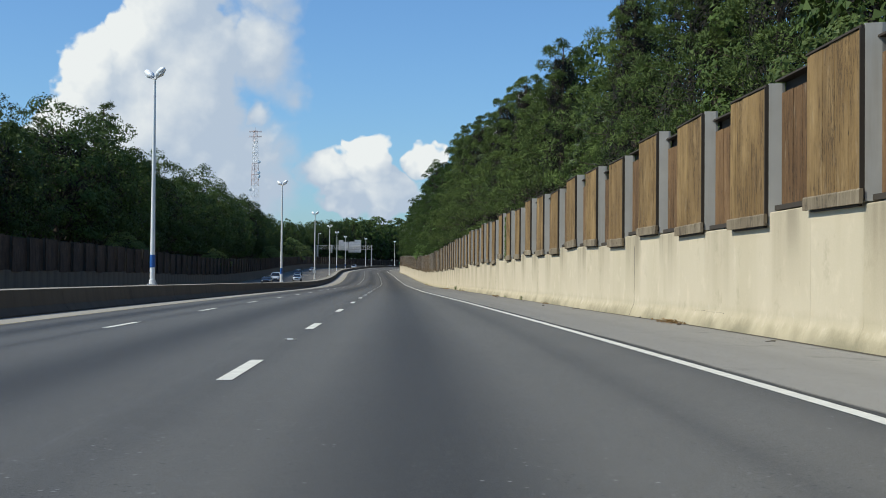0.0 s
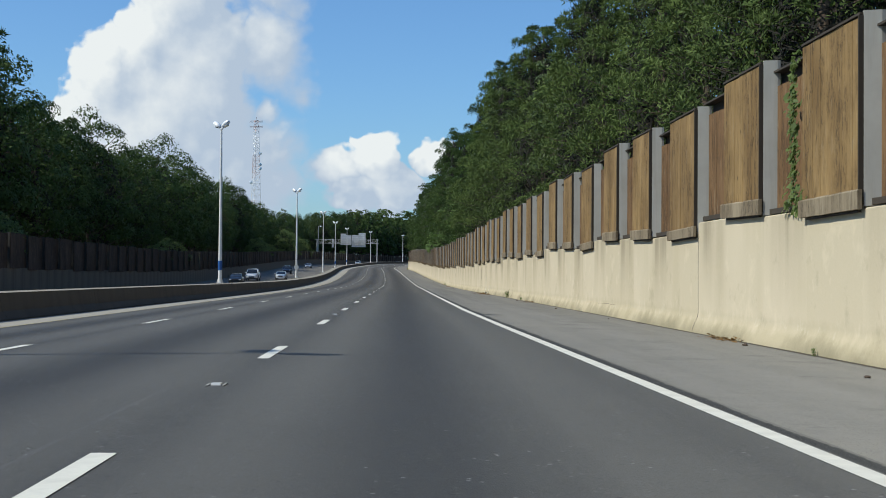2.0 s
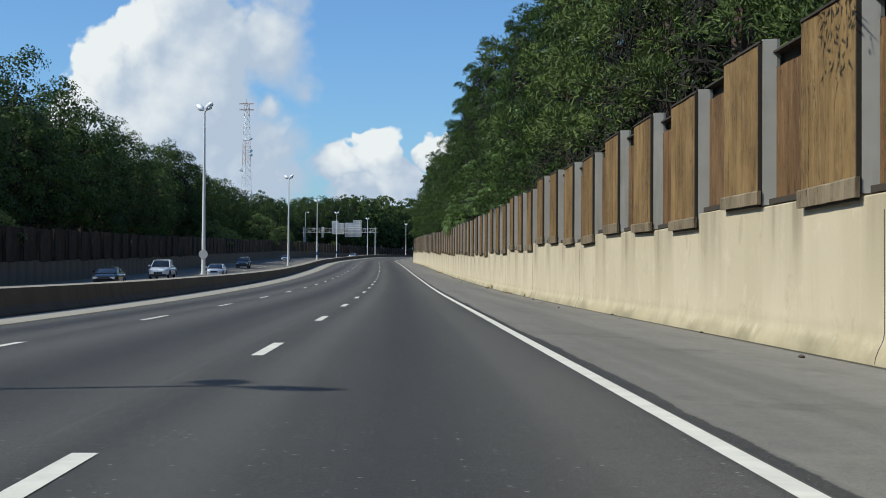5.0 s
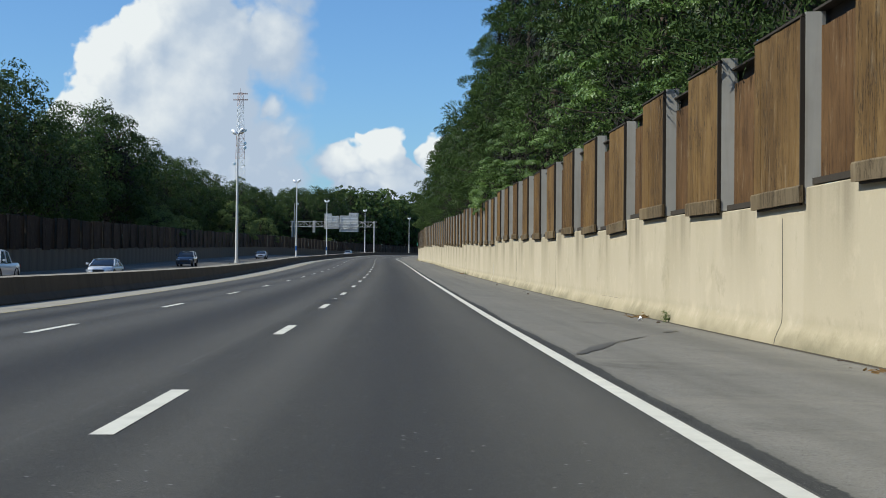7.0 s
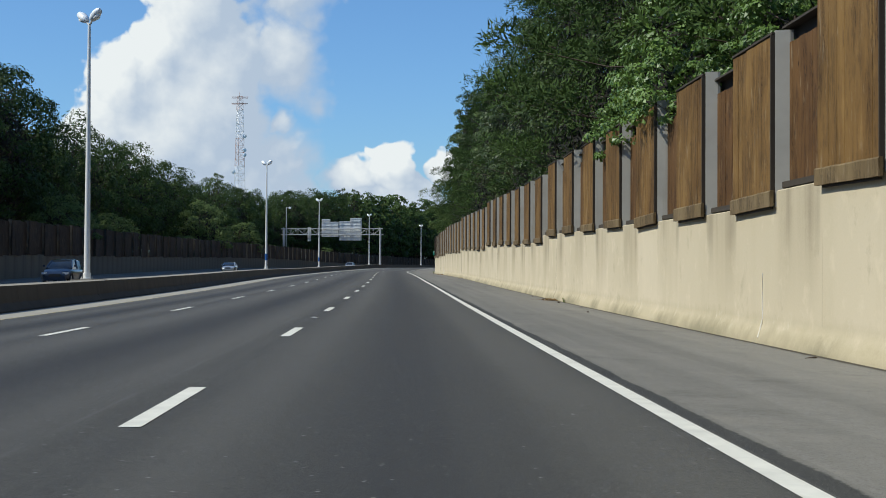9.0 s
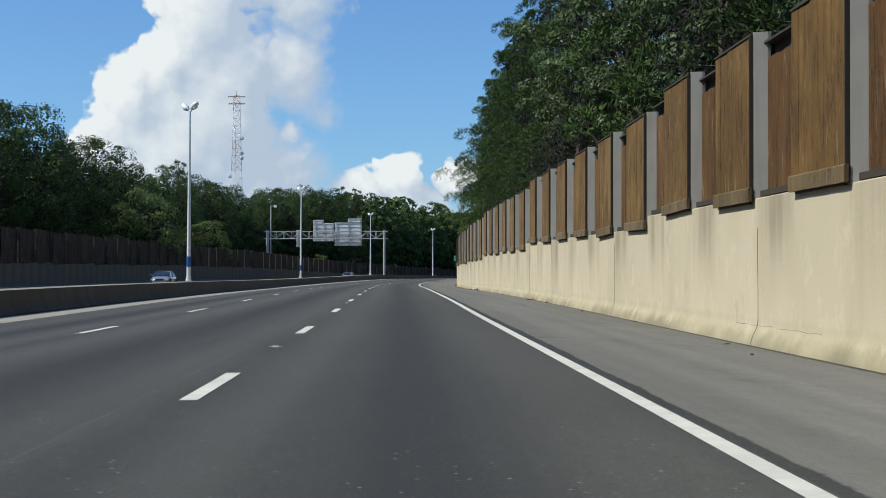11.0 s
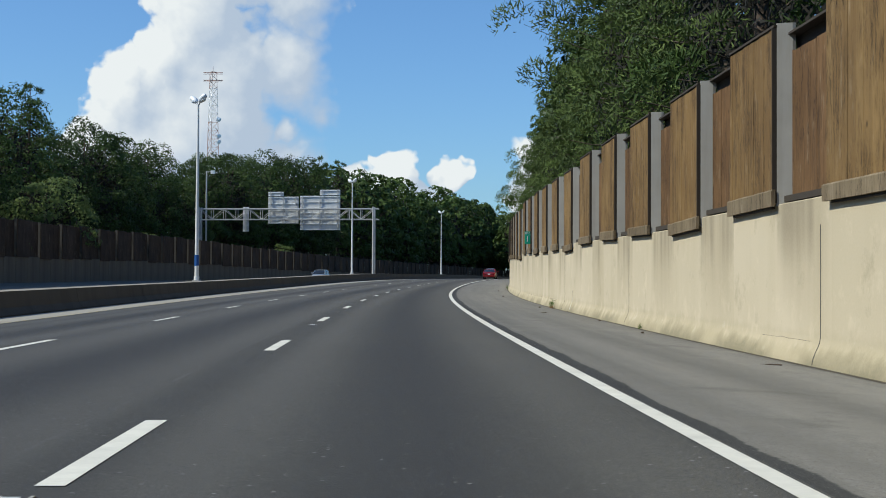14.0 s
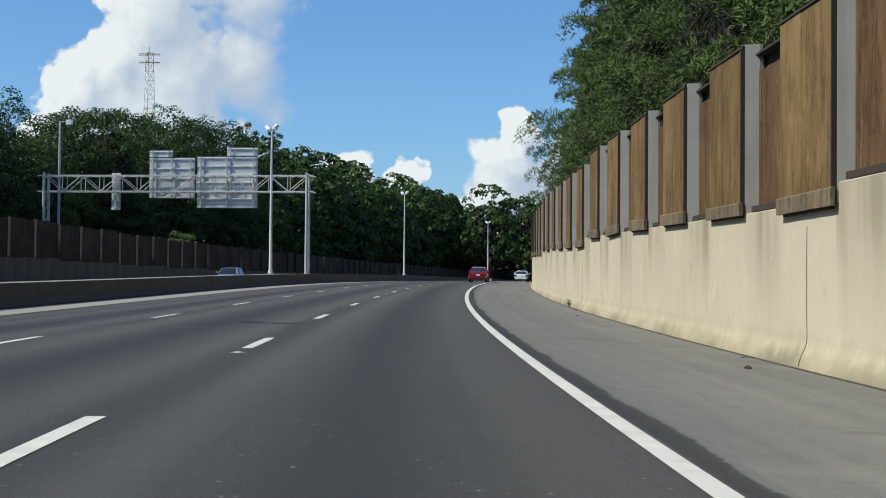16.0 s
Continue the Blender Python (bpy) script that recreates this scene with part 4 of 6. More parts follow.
for hs, hw in ((152.2, 0.55), (416.9, 0.6)):     # washed-out hollows under the foot, as dark blocks carrying their shade
    ring_ = [(-hw, 0.10), (-hw * 0.4, 0.135), (hw * 0.5, 0.125), (hw, 0.07), (hw, 0.02), (-hw, 0.02)]
    part("hollow", Shape().loft([[(x, y, z) for x, z in ring_] for y in (0.05, 0.147)]).mesh("hollow", HOLLOW), wall_right, stand(hs, float(wall_face(hs)), float(wall_foot(hs))), "dark block for the shade of a washed-out hollow")
foot_in = plus(wall_face, -0.22)
# broken edge along the top of the splayed foot
crack_rng = random.Random(31)
for c0, c1 in ((28, 31), (96, 99.5), (141, 143), (213, 216), (236, 240), (262, 264), (338, 343), (366, 370), (398, 401), (428, 431), (462, 468), (469, 475), (477, 482)):
    pts, q = [], c0
    while q < c1:
        h_ = crack_rng.uniform(0.325, 0.36)
        p_ = at(q, float(wall_face(q)) - float(np.interp(h_, (0.28, 0.34, 0.42), (0.035, 0.012, 0.0))), float(wall_foot(q)) + h_)
        pts.append(tuple(p_))
        q += crack_rng.uniform(0.15, 0.6)
    part("crack", Shape().tube(pts, [crack_rng.uniform(0.001, 0.0035) for _ in pts], 4).mesh("crack", TAR), wall_right)
ribbon("dirt_strip", DIRT, SS, [foot_in, plus(wall_face, -0.125)], [lift(foot_in, 0.005), lift(plus(wall_face, -0.125), 0.012)], label="dark line of dirt along the wall's foot", category="dirt")
for os_, od, r in ((380.2, 1.75, 0.09), (376.2, 1.62, 0.10), (372.6, 1.66, 0.12)):
    ring = [at(os_ + math.sin(q * 0.63) * r * (1.6 + 0.3 * math.sin(q * 2.1)), od + math.cos(q * 0.63) * r * (1 + 0.2 * math.cos(q * 3)), 0.004) for q in range(10)]
    part("oil_stain", mesh_of("oil_stain", ring, [tuple(range(10))[::-1]], TAR), road)

# marks on the shoulder: cracks and smudges
mark_rng = random.Random(3)


def shoulder_mark(name, a_, b_, width, mat, label, taper=0.35, rag_=0.25):
    """A flat ragged band from a_ to b_ (metres along, metres right), widest in the middle."""
    n = 18
    way_ = np.array((b_[0] - a_[0], b_[1] - a_[1]))
    side = np.array((-way_[1], way_[0])) / np.linalg.norm(way_)
    v = []
    for q in range(n):
        u = q / (n - 1)
        w = width / 2 * (taper + (1 - taper) * math.sin(math.pi * u) ** 0.6)
        for k in (-1, 1):
            p = np.array(a_) + way_ * u + side * k * w * (1 + mark_rng.uniform(-rag_, rag_)) + side * mark_rng.uniform(-rag_, rag_) * 0.2 * width
            v.append(at(p[0], p[1], float(surface(p[0], p[1])) + 0.007))
    f = [(2 * q, 2 * q + 2, 2 * q + 3, 2 * q + 1) for q in range(n - 1)]
    me = mesh_of(name, v, f, mat)
    if me.polygons[0].normal.z < 0:
        me.flip_normals()
    part(name, me, road, None, label)


for a_, b_, w in (((226.75, 5.4), (227.1, 7.4), 0.03), ((245.5, 4.0), (247.0, 5.9), 0.02)):
    shoulder_mark("crack", a_, b_, w, TAR, "dark crack", 0.5, 0.6)
# darker patches laid just over the pavement
for a_, b_, w in (((95.0, 3.78), (94.95, 4.55), 0.42), ((94.8, 3.15), (94.8, 3.58), 0.14), ((267.05, 4.58), (266.4, 4.95), 0.18)):
    shoulder_mark("smudge", a_, b_, w, SMEAR, "dark smudge", 0.25, 0.3)
for a_, b_, w in (((216.4, 3.95), (219.75, 4.92), 0.17), ((219.7, 4.93), (222.1, 5.8), 0.04), ((223.9, 6.45), (224.8, 6.82), 0.15)):
    shoulder_mark("damp_patch", a_, b_, w, DAMP, "faint damp patch", 0.4, 0.25)

# ---- trees ----
def quick_mesh(name, v, f4, mat, inner=None, first=0):
    """Quads or triangles from arrays; faces from the first-th on take the inner material."""
    me = bpy.data.meshes.new(name)
    n, m = len(v), len(f4)
    me.vertices.add(n)
    me.vertices.foreach_set("co", np.asarray(v, np.float32).ravel())
    k = np.shape(f4)[1]
    me.loops.add(k * m)
    me.loops.foreach_set("vertex_index", np.asarray(f4, np.int32).ravel())
    me.polygons.add(m)
    me.polygons.foreach_set("loop_start", np.arange(0, k * m, k, dtype=np.int32))
    me.materials.append(mat)
    if inner is not None:
        me.materials.append(inner)
        me.polygons.foreach_set("material_index", (np.arange(m) >= first).astype(np.int32))
    me.update(calc_edges=True)
    return me


def unit(v):
    return v / np.maximum(np.linalg.norm(v, axis=-1, keepdims=True), 1e-6)


def leaves(rng, centres, out, size, ratio=0.55, droop=0.25, loose=0.34, up=0.3, plain_=False):
    """Pointed, slightly folded leaf sprays at the centres, turned loosely outwards; plain_: three-cornered ones."""
    n = len(centres)
    nrm = unit(out + rng.normal(0, loose, (n, 3)) + np.array((0, 0, up)))
    along = unit(np.cross(nrm, rng.normal(0, 1, (n, 3))) - np.array((0, 0, droop)))
    across = unit(np.cross(nrm, along))
    ln = size * rng.uniform(0.6, 1.35, (n, 1))
    a, b = along * ln, across * ln * ratio
    if plain_:
        skew = rng.uniform(-0.35, 0.35, (n, 1))
        v = np.stack([centres - a * 0.45 - b * 0.5, centres - a * 0.3 + b * 0.5, centres + a * 0.55 + b * skew], 1).reshape(-1, 3)
        return v, np.arange(3 * n).reshape(-1, 3)
    v = np.stack([centres - a * 0.5, centres + b * 0.5 - a * 0.05, centres + a * 0.5 - nrm * ln * 0.12, centres - b * 0.5 - a * 0.05], 1).reshape(-1, 3)
    return v, np.arange(4 * n).reshape(-1, 4)


def shell(rng, n, centre, radii, inner=0.62, low=-0.75):
    d = unit(rng.normal(0, 1, (int(n * 1.6) + 8, 3)))
    d = d[d[:, 2] > low][:n]
    r = rng.uniform(inner ** 3, 1, (len(d), 1)) ** (1 / 3)
    return centre + d * r * np.asarray(radii), d


def joined(pieces):
    vs, fs, o = [], [], 0
    for v, f in pieces:
        vs.append(v)
        fs.append(f + o)
        o += len(v)
    return np.concatenate(vs), np.concatenate(fs)


def domes(rng, puffs, per, flat, lift_=0.35, low=-0.30):
    """Points and outward ways over the upper, outer side of each puff (centre, radius, way out)."""
    pts, outs = [], []
    for c, r, way_ in puffs:
        k = max(6, per)
        d = unit(rng.normal(0, 1, (k * 3, 3)) + 0.75 * np.asarray(way_) + np.array((0, 0, lift_)))
        d = d[d[:, 2] > low][:k]
        rag_ = r * rng.uniform(0.72, 1.12, (len(d), 1))
        pts.append(c + d * rag_ * np.array((1.0, 1.0, flat)))
        outs.append(d)
    return np.concatenate(pts), np.concatenate(outs)


def broadleaf(seed, height, spread, base, n, size, mat, clumps=60, puff=0.22, lump=0.30, flat=0.72, fill=0.10):
    """Trunk with limbs, and a domed crown of many leafy clumps with shaded gaps between them."""
    rng = np.random.default_rng(seed)
    wood = Shape()
    lean = rng.uniform(-0.03, 0.03, 2) * height
    wood.tube([(0, 0, -0.8), (lean[0] * 0.3, lean[1] * 0.3, height * 0.3), (lean[0], lean[1], height * 0.8)], [0.02 * height, 0.014 * height, 0.004 * height], 7)
    mid = base + (height - base) * 0.44
    bulges = unit(rng.normal(0, 1, (7, 3)) + np.array((0, 0, 0.35)))
    puffs = []
    for i in range(clumps):
        z = 1 - 1.75 * (i + 0.5) / clumps
        a = i * 2.39996 + rng.uniform(-0.35, 0.35)
        d = unit(np.array((math.cos(a) * math.sqrt(max(0, 1 - z * z)), math.sin(a) * math.sqrt(max(0, 1 - z * z)), z)) + rng.normal(0, 0.10, 3))
        near_ = float(np.max(bulges @ d))
        reach = 1 - lump + lump * max(0.0, min(1.0, (near_ - 0.55) / 0.4)) + rng.uniform(-0.10, 0.03)
        if i % 6 == 5:
            reach *= 0.62
        r = puff * spread * rng.uniform(0.65, 1.25)
        tall_ = (height - mid) if d[2] > 0 else (mid - base)
        c = np.array((lean[0], lean[1], mid)) + d * reach * np.array((spread - 0.6 * r, spread - 0.6 * r, tall_ - 0.6 * r))
        puffs.append((c, r, d))
        if i % 3 == 0:
            z0 = max(base * 0.6, c[2] - 0.28 * height)
            wood.tube([(lean[0] * 0.5, lean[1] * 0.5, z0), tuple(c * np.array((0.5, 0.5, 1)) - np.array((0, 0, 0.08 * height))), tuple(c)], [0.0045 * height, 0.003 * height, 0.001 * height], 4, False)
    p, d = domes(rng, puffs, int(n * (1 - fill) / clumps), flat)
    pieces = [leaves(rng, p, d, size, 0.75, 0.25, 0.30, 0.15, True)]
    # dark twiggy sprays inside the crown: shade of the gaps put into the colour
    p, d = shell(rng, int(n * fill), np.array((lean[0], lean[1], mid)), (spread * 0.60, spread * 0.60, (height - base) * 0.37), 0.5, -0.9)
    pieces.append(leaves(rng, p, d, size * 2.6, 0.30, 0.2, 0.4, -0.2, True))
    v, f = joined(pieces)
    return wood.mesh("trunk", BARK, True), quick_mesh("crown", v, f, mat, SHADETWIGS, len(pieces[0][1]))


def conifer(seed, height, spread, base, n, size, mat, boughs=46, pad=1.0):
    """A loblolly pine: straight trunk, whorled boughs, each carrying brush-like pads of needles."""
    rng = np.random.default_rng(seed)
    wood = Shape()
    wood.tube([(0, 0, -0.8), (0.1, 0, height * 0.5), (0, 0, height - 0.3)], [0.016 * height, 0.011 * height, 0.002 * height], 7)
    puffs = [(np.array((0, 0, height - 0.45)), 0.34, np.array((0, 0, 1.0)))]
    for i in range(boughs):
        u = (i + rng.uniform(0, 0.8)) / boughs
        z = base + (height - base) * u * 0.97
        ln = spread * (1 - u) ** 0.55 * (0.60 + 0.40 * math.sin(math.pi * min(1, u * 1.5 + 0.2))) * rng.uniform(0.72, 1.10) + 0.45
        a = i * 2.4 + rng.uniform(-0.4, 0.4)
        way_ = np.array((math.cos(a), math.sin(a), 0.08 + 0.55 * u))
        hub = np.array((0, 0, z))
        wood.tube([(0, 0, z), tuple(hub + way_ * ln * 0.55 - np.array((0, 0, 0.05 * ln))), tuple(hub + way_ * ln)], [0.03, 0.02, 0.006], 3, False)
        across = np.array((-math.sin(a), math.cos(a), 0.0))
        for k in range(3 if ln > 1.4 else 2):
            w = (1.0, 0.74, 0.52)[k]
            side = (0.0, 1, -1)[k] * rng.uniform(0.14, 0.30) * ln
            c = hub + way_ * ln * w * rng.uniform(0.93, 1.05) + across * side + np.array((0, 0, rng.normal(0, 0.12)))
            puffs.append((c, pad * (0.25 + 0.080 * ln) * rng.uniform(0.7, 1.35), unit(way_)))
    per = n // len(puffs)
    c, o = domes(rng, puffs, per, 0.74, 0.45, -0.45)
    # needles sprout outwards and upwards from the pads
    face = unit(o + rng.normal(0, 0.30, o.shape))
    way_ = unit(unit(np.cross(face, rng.normal(0, 1, o.shape))) + 0.75 * o + np.array((0, 0, 0.25)))
    side = unit(np.cross(way_, face))
    ln = size * rng.uniform(0.65, 1.3, (len(c), 1))
    v = np.stack([c + side * ln * 0.12, c + way_ * ln, c - side * ln * 0.12], 1).reshape(-1, 3)
    blades = [(v, np.arange(3 * len(c)).reshape(-1, 3))]
    # dark twiggy slivers near the stem carry the crown's inner shade in their colour
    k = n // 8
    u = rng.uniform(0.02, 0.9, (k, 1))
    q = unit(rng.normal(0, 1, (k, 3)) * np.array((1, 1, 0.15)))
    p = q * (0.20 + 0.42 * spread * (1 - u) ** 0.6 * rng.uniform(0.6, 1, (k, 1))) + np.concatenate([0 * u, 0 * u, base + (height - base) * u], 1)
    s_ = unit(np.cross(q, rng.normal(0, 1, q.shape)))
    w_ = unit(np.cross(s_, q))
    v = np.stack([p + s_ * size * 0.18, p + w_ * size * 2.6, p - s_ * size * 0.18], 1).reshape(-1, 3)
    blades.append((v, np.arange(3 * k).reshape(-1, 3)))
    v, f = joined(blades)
    return wood.mesh("trunk", BARK, True), quick_mesh("crown", v, f, mat, SHADETWIGS, len(c))


def tree_kind(name, meshes, label, category, group):
    t = thing(name, Matrix(), label, category, group)
    part("trunk", meshes[0], t)
    part("crown", meshes[1], t)
    return t


PINES = "roadside pines"
WOODS = "roadside trees"
kinds = {
    "pine": [tree_kind("pine_tree", conifer(100 + q, 16, 4.6, 3.0, 20000, 0.21, PINE, 38, 1.28), "tall dark green pine behind the timber fence", "pine tree", PINES) for q in range(4)],
    "darkpine": [tree_kind("pine_tree", conifer(120 + q, 16, 4.5, 2.6, 20000, 0.19, DARKPINE, 32, 1.45), "very dark green pine behind the timber fence", "pine tree", PINES) for q in range(2)],
    "gum": [tree_kind("broadleaf_tree", broadleaf(200 + q, 14, 4.6, 2.2, 20000, 0.125, BRIGHT, 66, 0.150, 0.60, 0.50, 0.12), "bright green broadleaf tree behind the timber fence", "tree", WOODS) for q in range(3)],
    "oak": [tree_kind("broadleaf_tree", broadleaf(220 + q, 16, 4.8, 2.2, 17500, 0.145, OAKSIDE, 82, 0.172, 0.44, 0.62, 0.10), "dark green broadleaf tree behind the timber fence", "tree", WOODS) for q in range(3)],
    "far": [tree_kind("broadleaf_tree", broadleaf(240 + q, 17, 5.6, 0.6, 11000, 0.27, OAK, 88, 0.255, 0.15, 0.84, 0.12), "dense dark green tree beyond the far noise fence", "tree", WOODS) for q in range(5)],
    "back": [tree_kind("broadleaf_tree", broadleaf(250 + q, 17, 5.8, 0.3, 1900, 0.72, OAK, 52, 0.24, 0.20, 0.78, 0.12), "dense dark green tree in the woods behind", "tree", WOODS) for q in range(3)],
    "farpine": [tree_kind("pine_tree", conifer(260 + q, 18, 4.2, 1.5, 3600, 0.42, PINE, 34), "dark pine beyond the far noise fence", "pine tree", PINES) for q in range(2)],
    "bush": [tree_kind("bush", broadleaf(280 + q, 3.4, 1.9, 0.1, 4200, 0.12, SCRUB, 40, 0.26, 0.3, 0.7, 0.05), "pale green bush against the fence", "bush", "bushes by the fences") for q in range(3)],
}
used = {}


def plant(kind, q, s, d, h, size, tall=1.0):
    first = kinds[kind][q % len(kinds[kind])]
    m = at(s, d, h)
    m = Matrix.Translation([float(v) for v in m]) @ Matrix.Rotation(random.uniform(0, 6.28), 4, "Z")
    if first.name in used:
        ob = copy_thing(first, m)
    else:
        used[first.name] = ob = first
        ob.matrix_basis = m
    ob.scale = (size, size, size * tall)
    return ob


# right bank: pines, then sweetgum and oak, then mixed, then pines on the bend
rng = random.Random(5)
s = 22.0
i = 0
while s < 640:
    hgt = float(np.interp(s, (20, 60, 100, 150, 200, 260, 350, 400, 430, 500, 560, 640), (12.5, 14, 15, 17, 20, 21, 18.5, 19.5, 21, 18, 18, 16)))
    hgt *= rng.uniform(0.93, 1.05) if s < 215 else rng.uniform(0.8, 1.1)
    if s < 215:
        kind = "pine" if rng.random() < 0.9 else "oak"
    elif s < 310:
        kind = rng.choice(("gum", "darkpine", "oak", "darkpine"))
    elif s < 440:
        kind = rng.choice(("oak", "oak", "darkpine", "oak"))
    else:
        kind = "pine" if rng.random() < 0.9 else "oak"
    own = 14 if kind == "gum" else 16
    piny = kind.endswith("pine")
    plant(kind, i, s, float(wall_face(s)) + (rng.uniform(4.6, 6.0) - (0.45 if 110 < s < 150 else 0.8 if 150 <= s < 470 else -1.0 if s > 470 else 0.0) if piny else rng.uniform(5.9, 9.8) - (float(np.interp(s, (325, 335, 400, 425, 480, 490), (0, 1.6, 1.8, 2.2, 1.6, 0))))), 1.6, hgt / own, 1.0)
    s += rng.uniform(6.3, 7.8) if piny and s < 215 else rng.uniform(6.6, 8.4) if piny else rng.uniform(5.6, 7.4)
    i += 1
s = 24.0
while s < 660:
    piny = s < 215 or s > 500
    if 235 < s < 470:
        s = 470.0
    plant("farpine" if piny and rng.random() < 0.75 else "far" if s < 570 else "back", i, s, float(wall_face(s)) + rng.uniform(8.0, 12), 1.8, rng.uniform(0.72, 0.95) + 0.0008 * min(s, 300))
    s += rng.uniform(6.5, 8.5) if piny else rng.uniform(13, 17)
    i += 1
for s, d, hgt in ((289, 12.2, 23.0), (303, 11.9, 23.5), (317, 11.7, 23.5), (331, 11.9, 21.5)):
    plant('darkpine', i, s, d, 1.6, hgt / 16, 1.0)
    i += 1
for s, d, hgt in ((497, 11.4, 14.0), (515, 11.0, 15.0), (530, 10.4, 15.5), (543, 9.9, 14.5), (552, 10.0, 13.5), (563, 10.4, 14.0)):
    plant('pine', i, s, d + 1.0, 1.6, hgt / 16, 1.0)
    i += 1
# left bank
s = 95.0
while s < 960:
    hgt = float(np.interp(s, (95, 330, 420, 520, 590, 660, 780, 900), (21.4, 20.8, 18.4, 16.5, 16.5, 20, 25, 27))) * rng.uniform(0.80, 1.10)
    plant("farpine" if rng.random() < 0.06 else "far" if s < 680 else "back", i, s, LEFT_WALL - rng.uniform(10.5, 13.5) - (2.5 if 545 < s < 615 else 0.0), 1.0, hgt / 17)
    s += rng.uniform(6.8, 9)
    i += 1
s = 90.0
while s < 1000:
    hgt = float(np.interp(s, (95, 330, 420, 520, 590, 660, 780, 900), (20.5, 20.3, 18.4, 16.5, 17, 22, 27, 29))) * rng.uniform(0.86, 1.08)
    plant("far" if 470 < s < 680 else "back", i, s, LEFT_WALL - rng.uniform(18, 22), 1.5, hgt / 17)
    s += rng.uniform(8, 10) if 470 < s < 680 else rng.uniform(15, 19)
    i += 1
# woods that close the view where the road bends away
rng = random.Random(9)
for k in range(40):
    plant("back", k, rng.uniform(850, 930) + 70 * (k % 2), -24 + 88 * k / 39, 1.0, rng.uniform(1.3, 1.8))
for k in range(30):
    plant("back", k, rng.uniform(930, 990), -36 + 96 * k / 29, -2.0, rng.uniform(0.65, 0.9))
for k in range(26):
    plant("back", k, 640 + 10 * k, rng.uniform(13, 30), 2.0, rng.uniform(0.85, 1.15))
# bushes over the fences
for s, d, h, size in ((28, 1.3, 3.0, 1.0), (80, 1.0, 2.6, 0.8), (160, 1.4, 2.6, 0.9), (262, 1.6, 2.2, 1.3), (343, 1.5, 2.4, 1.1), (376, 1.4, 2.4, 1.0), (470, 1.4, 2.6, 0.9)):
    plant("bush", int(s), s, float(wall_face(s)) + 0.35 + 2.2 * size, h, size)
for s, d, size in ((241, 5.4, 0.86), (249, 5.0, 0.95), (257, 5.2, 1.0), (266, 5.0, 0.9), (275, 4.6, 0.85), (285, 3.4, 0.80), (291, 3.0, 0.78), (298, 3.2, 0.82), (305, 3.7, 0.75)):
    plant("gum", int(s), s, float(wall_face(s)) + d, 1.6, size)
overhang = tree_kind("bush", broadleaf(295, 4.4, 2.3, 0.3, 9000, 0.105, BRIGHT, 64, 0.20, 0.35, 0.6, 0.05), "leafy bright green boughs hanging over the timber fence", "bush", "bushes by the fences")
for n, (s, d, h, size) in enumerate(((292.5, 1.25, 3.3, 1.0), (296.5, 1.5, 3.1, 1.05), (301.0, 1.9, 3.0, 1.0), (288.5, 2.3, 3.4, 0.9), (238.5, 1.9, 3.2, 0.8))):
    m = Matrix.Translation([float(v) for v in at(s, float(wall_face(s)) + d, h)]) @ Matrix.Rotation(2.1 * n, 4, "Z")
    ob = overhang if n == 0 else copy_thing(overhang, m)
    ob.matrix_basis = m @ Matrix.Scale(size, 4)
for s, h, size in ((165, 1.0, 1.6), (235, 1.2, 1.2), (250, 1.0, 1.5), (300, 1.2, 0.9), (395, 0.8, 2.0), (420, 0.8, 1.8), (470, 1.2, 1.2), (488, 0.8, 3.1), (522, 1.0, 2.4), (508, 1.4, 1.2), (548, 1.5, 1.0), (612, 1.2, 1.2), (640, 1.2, 0.9)):
    plant("bush", int(s), s, LEFT_WALL - 1.2 - size, h, size)

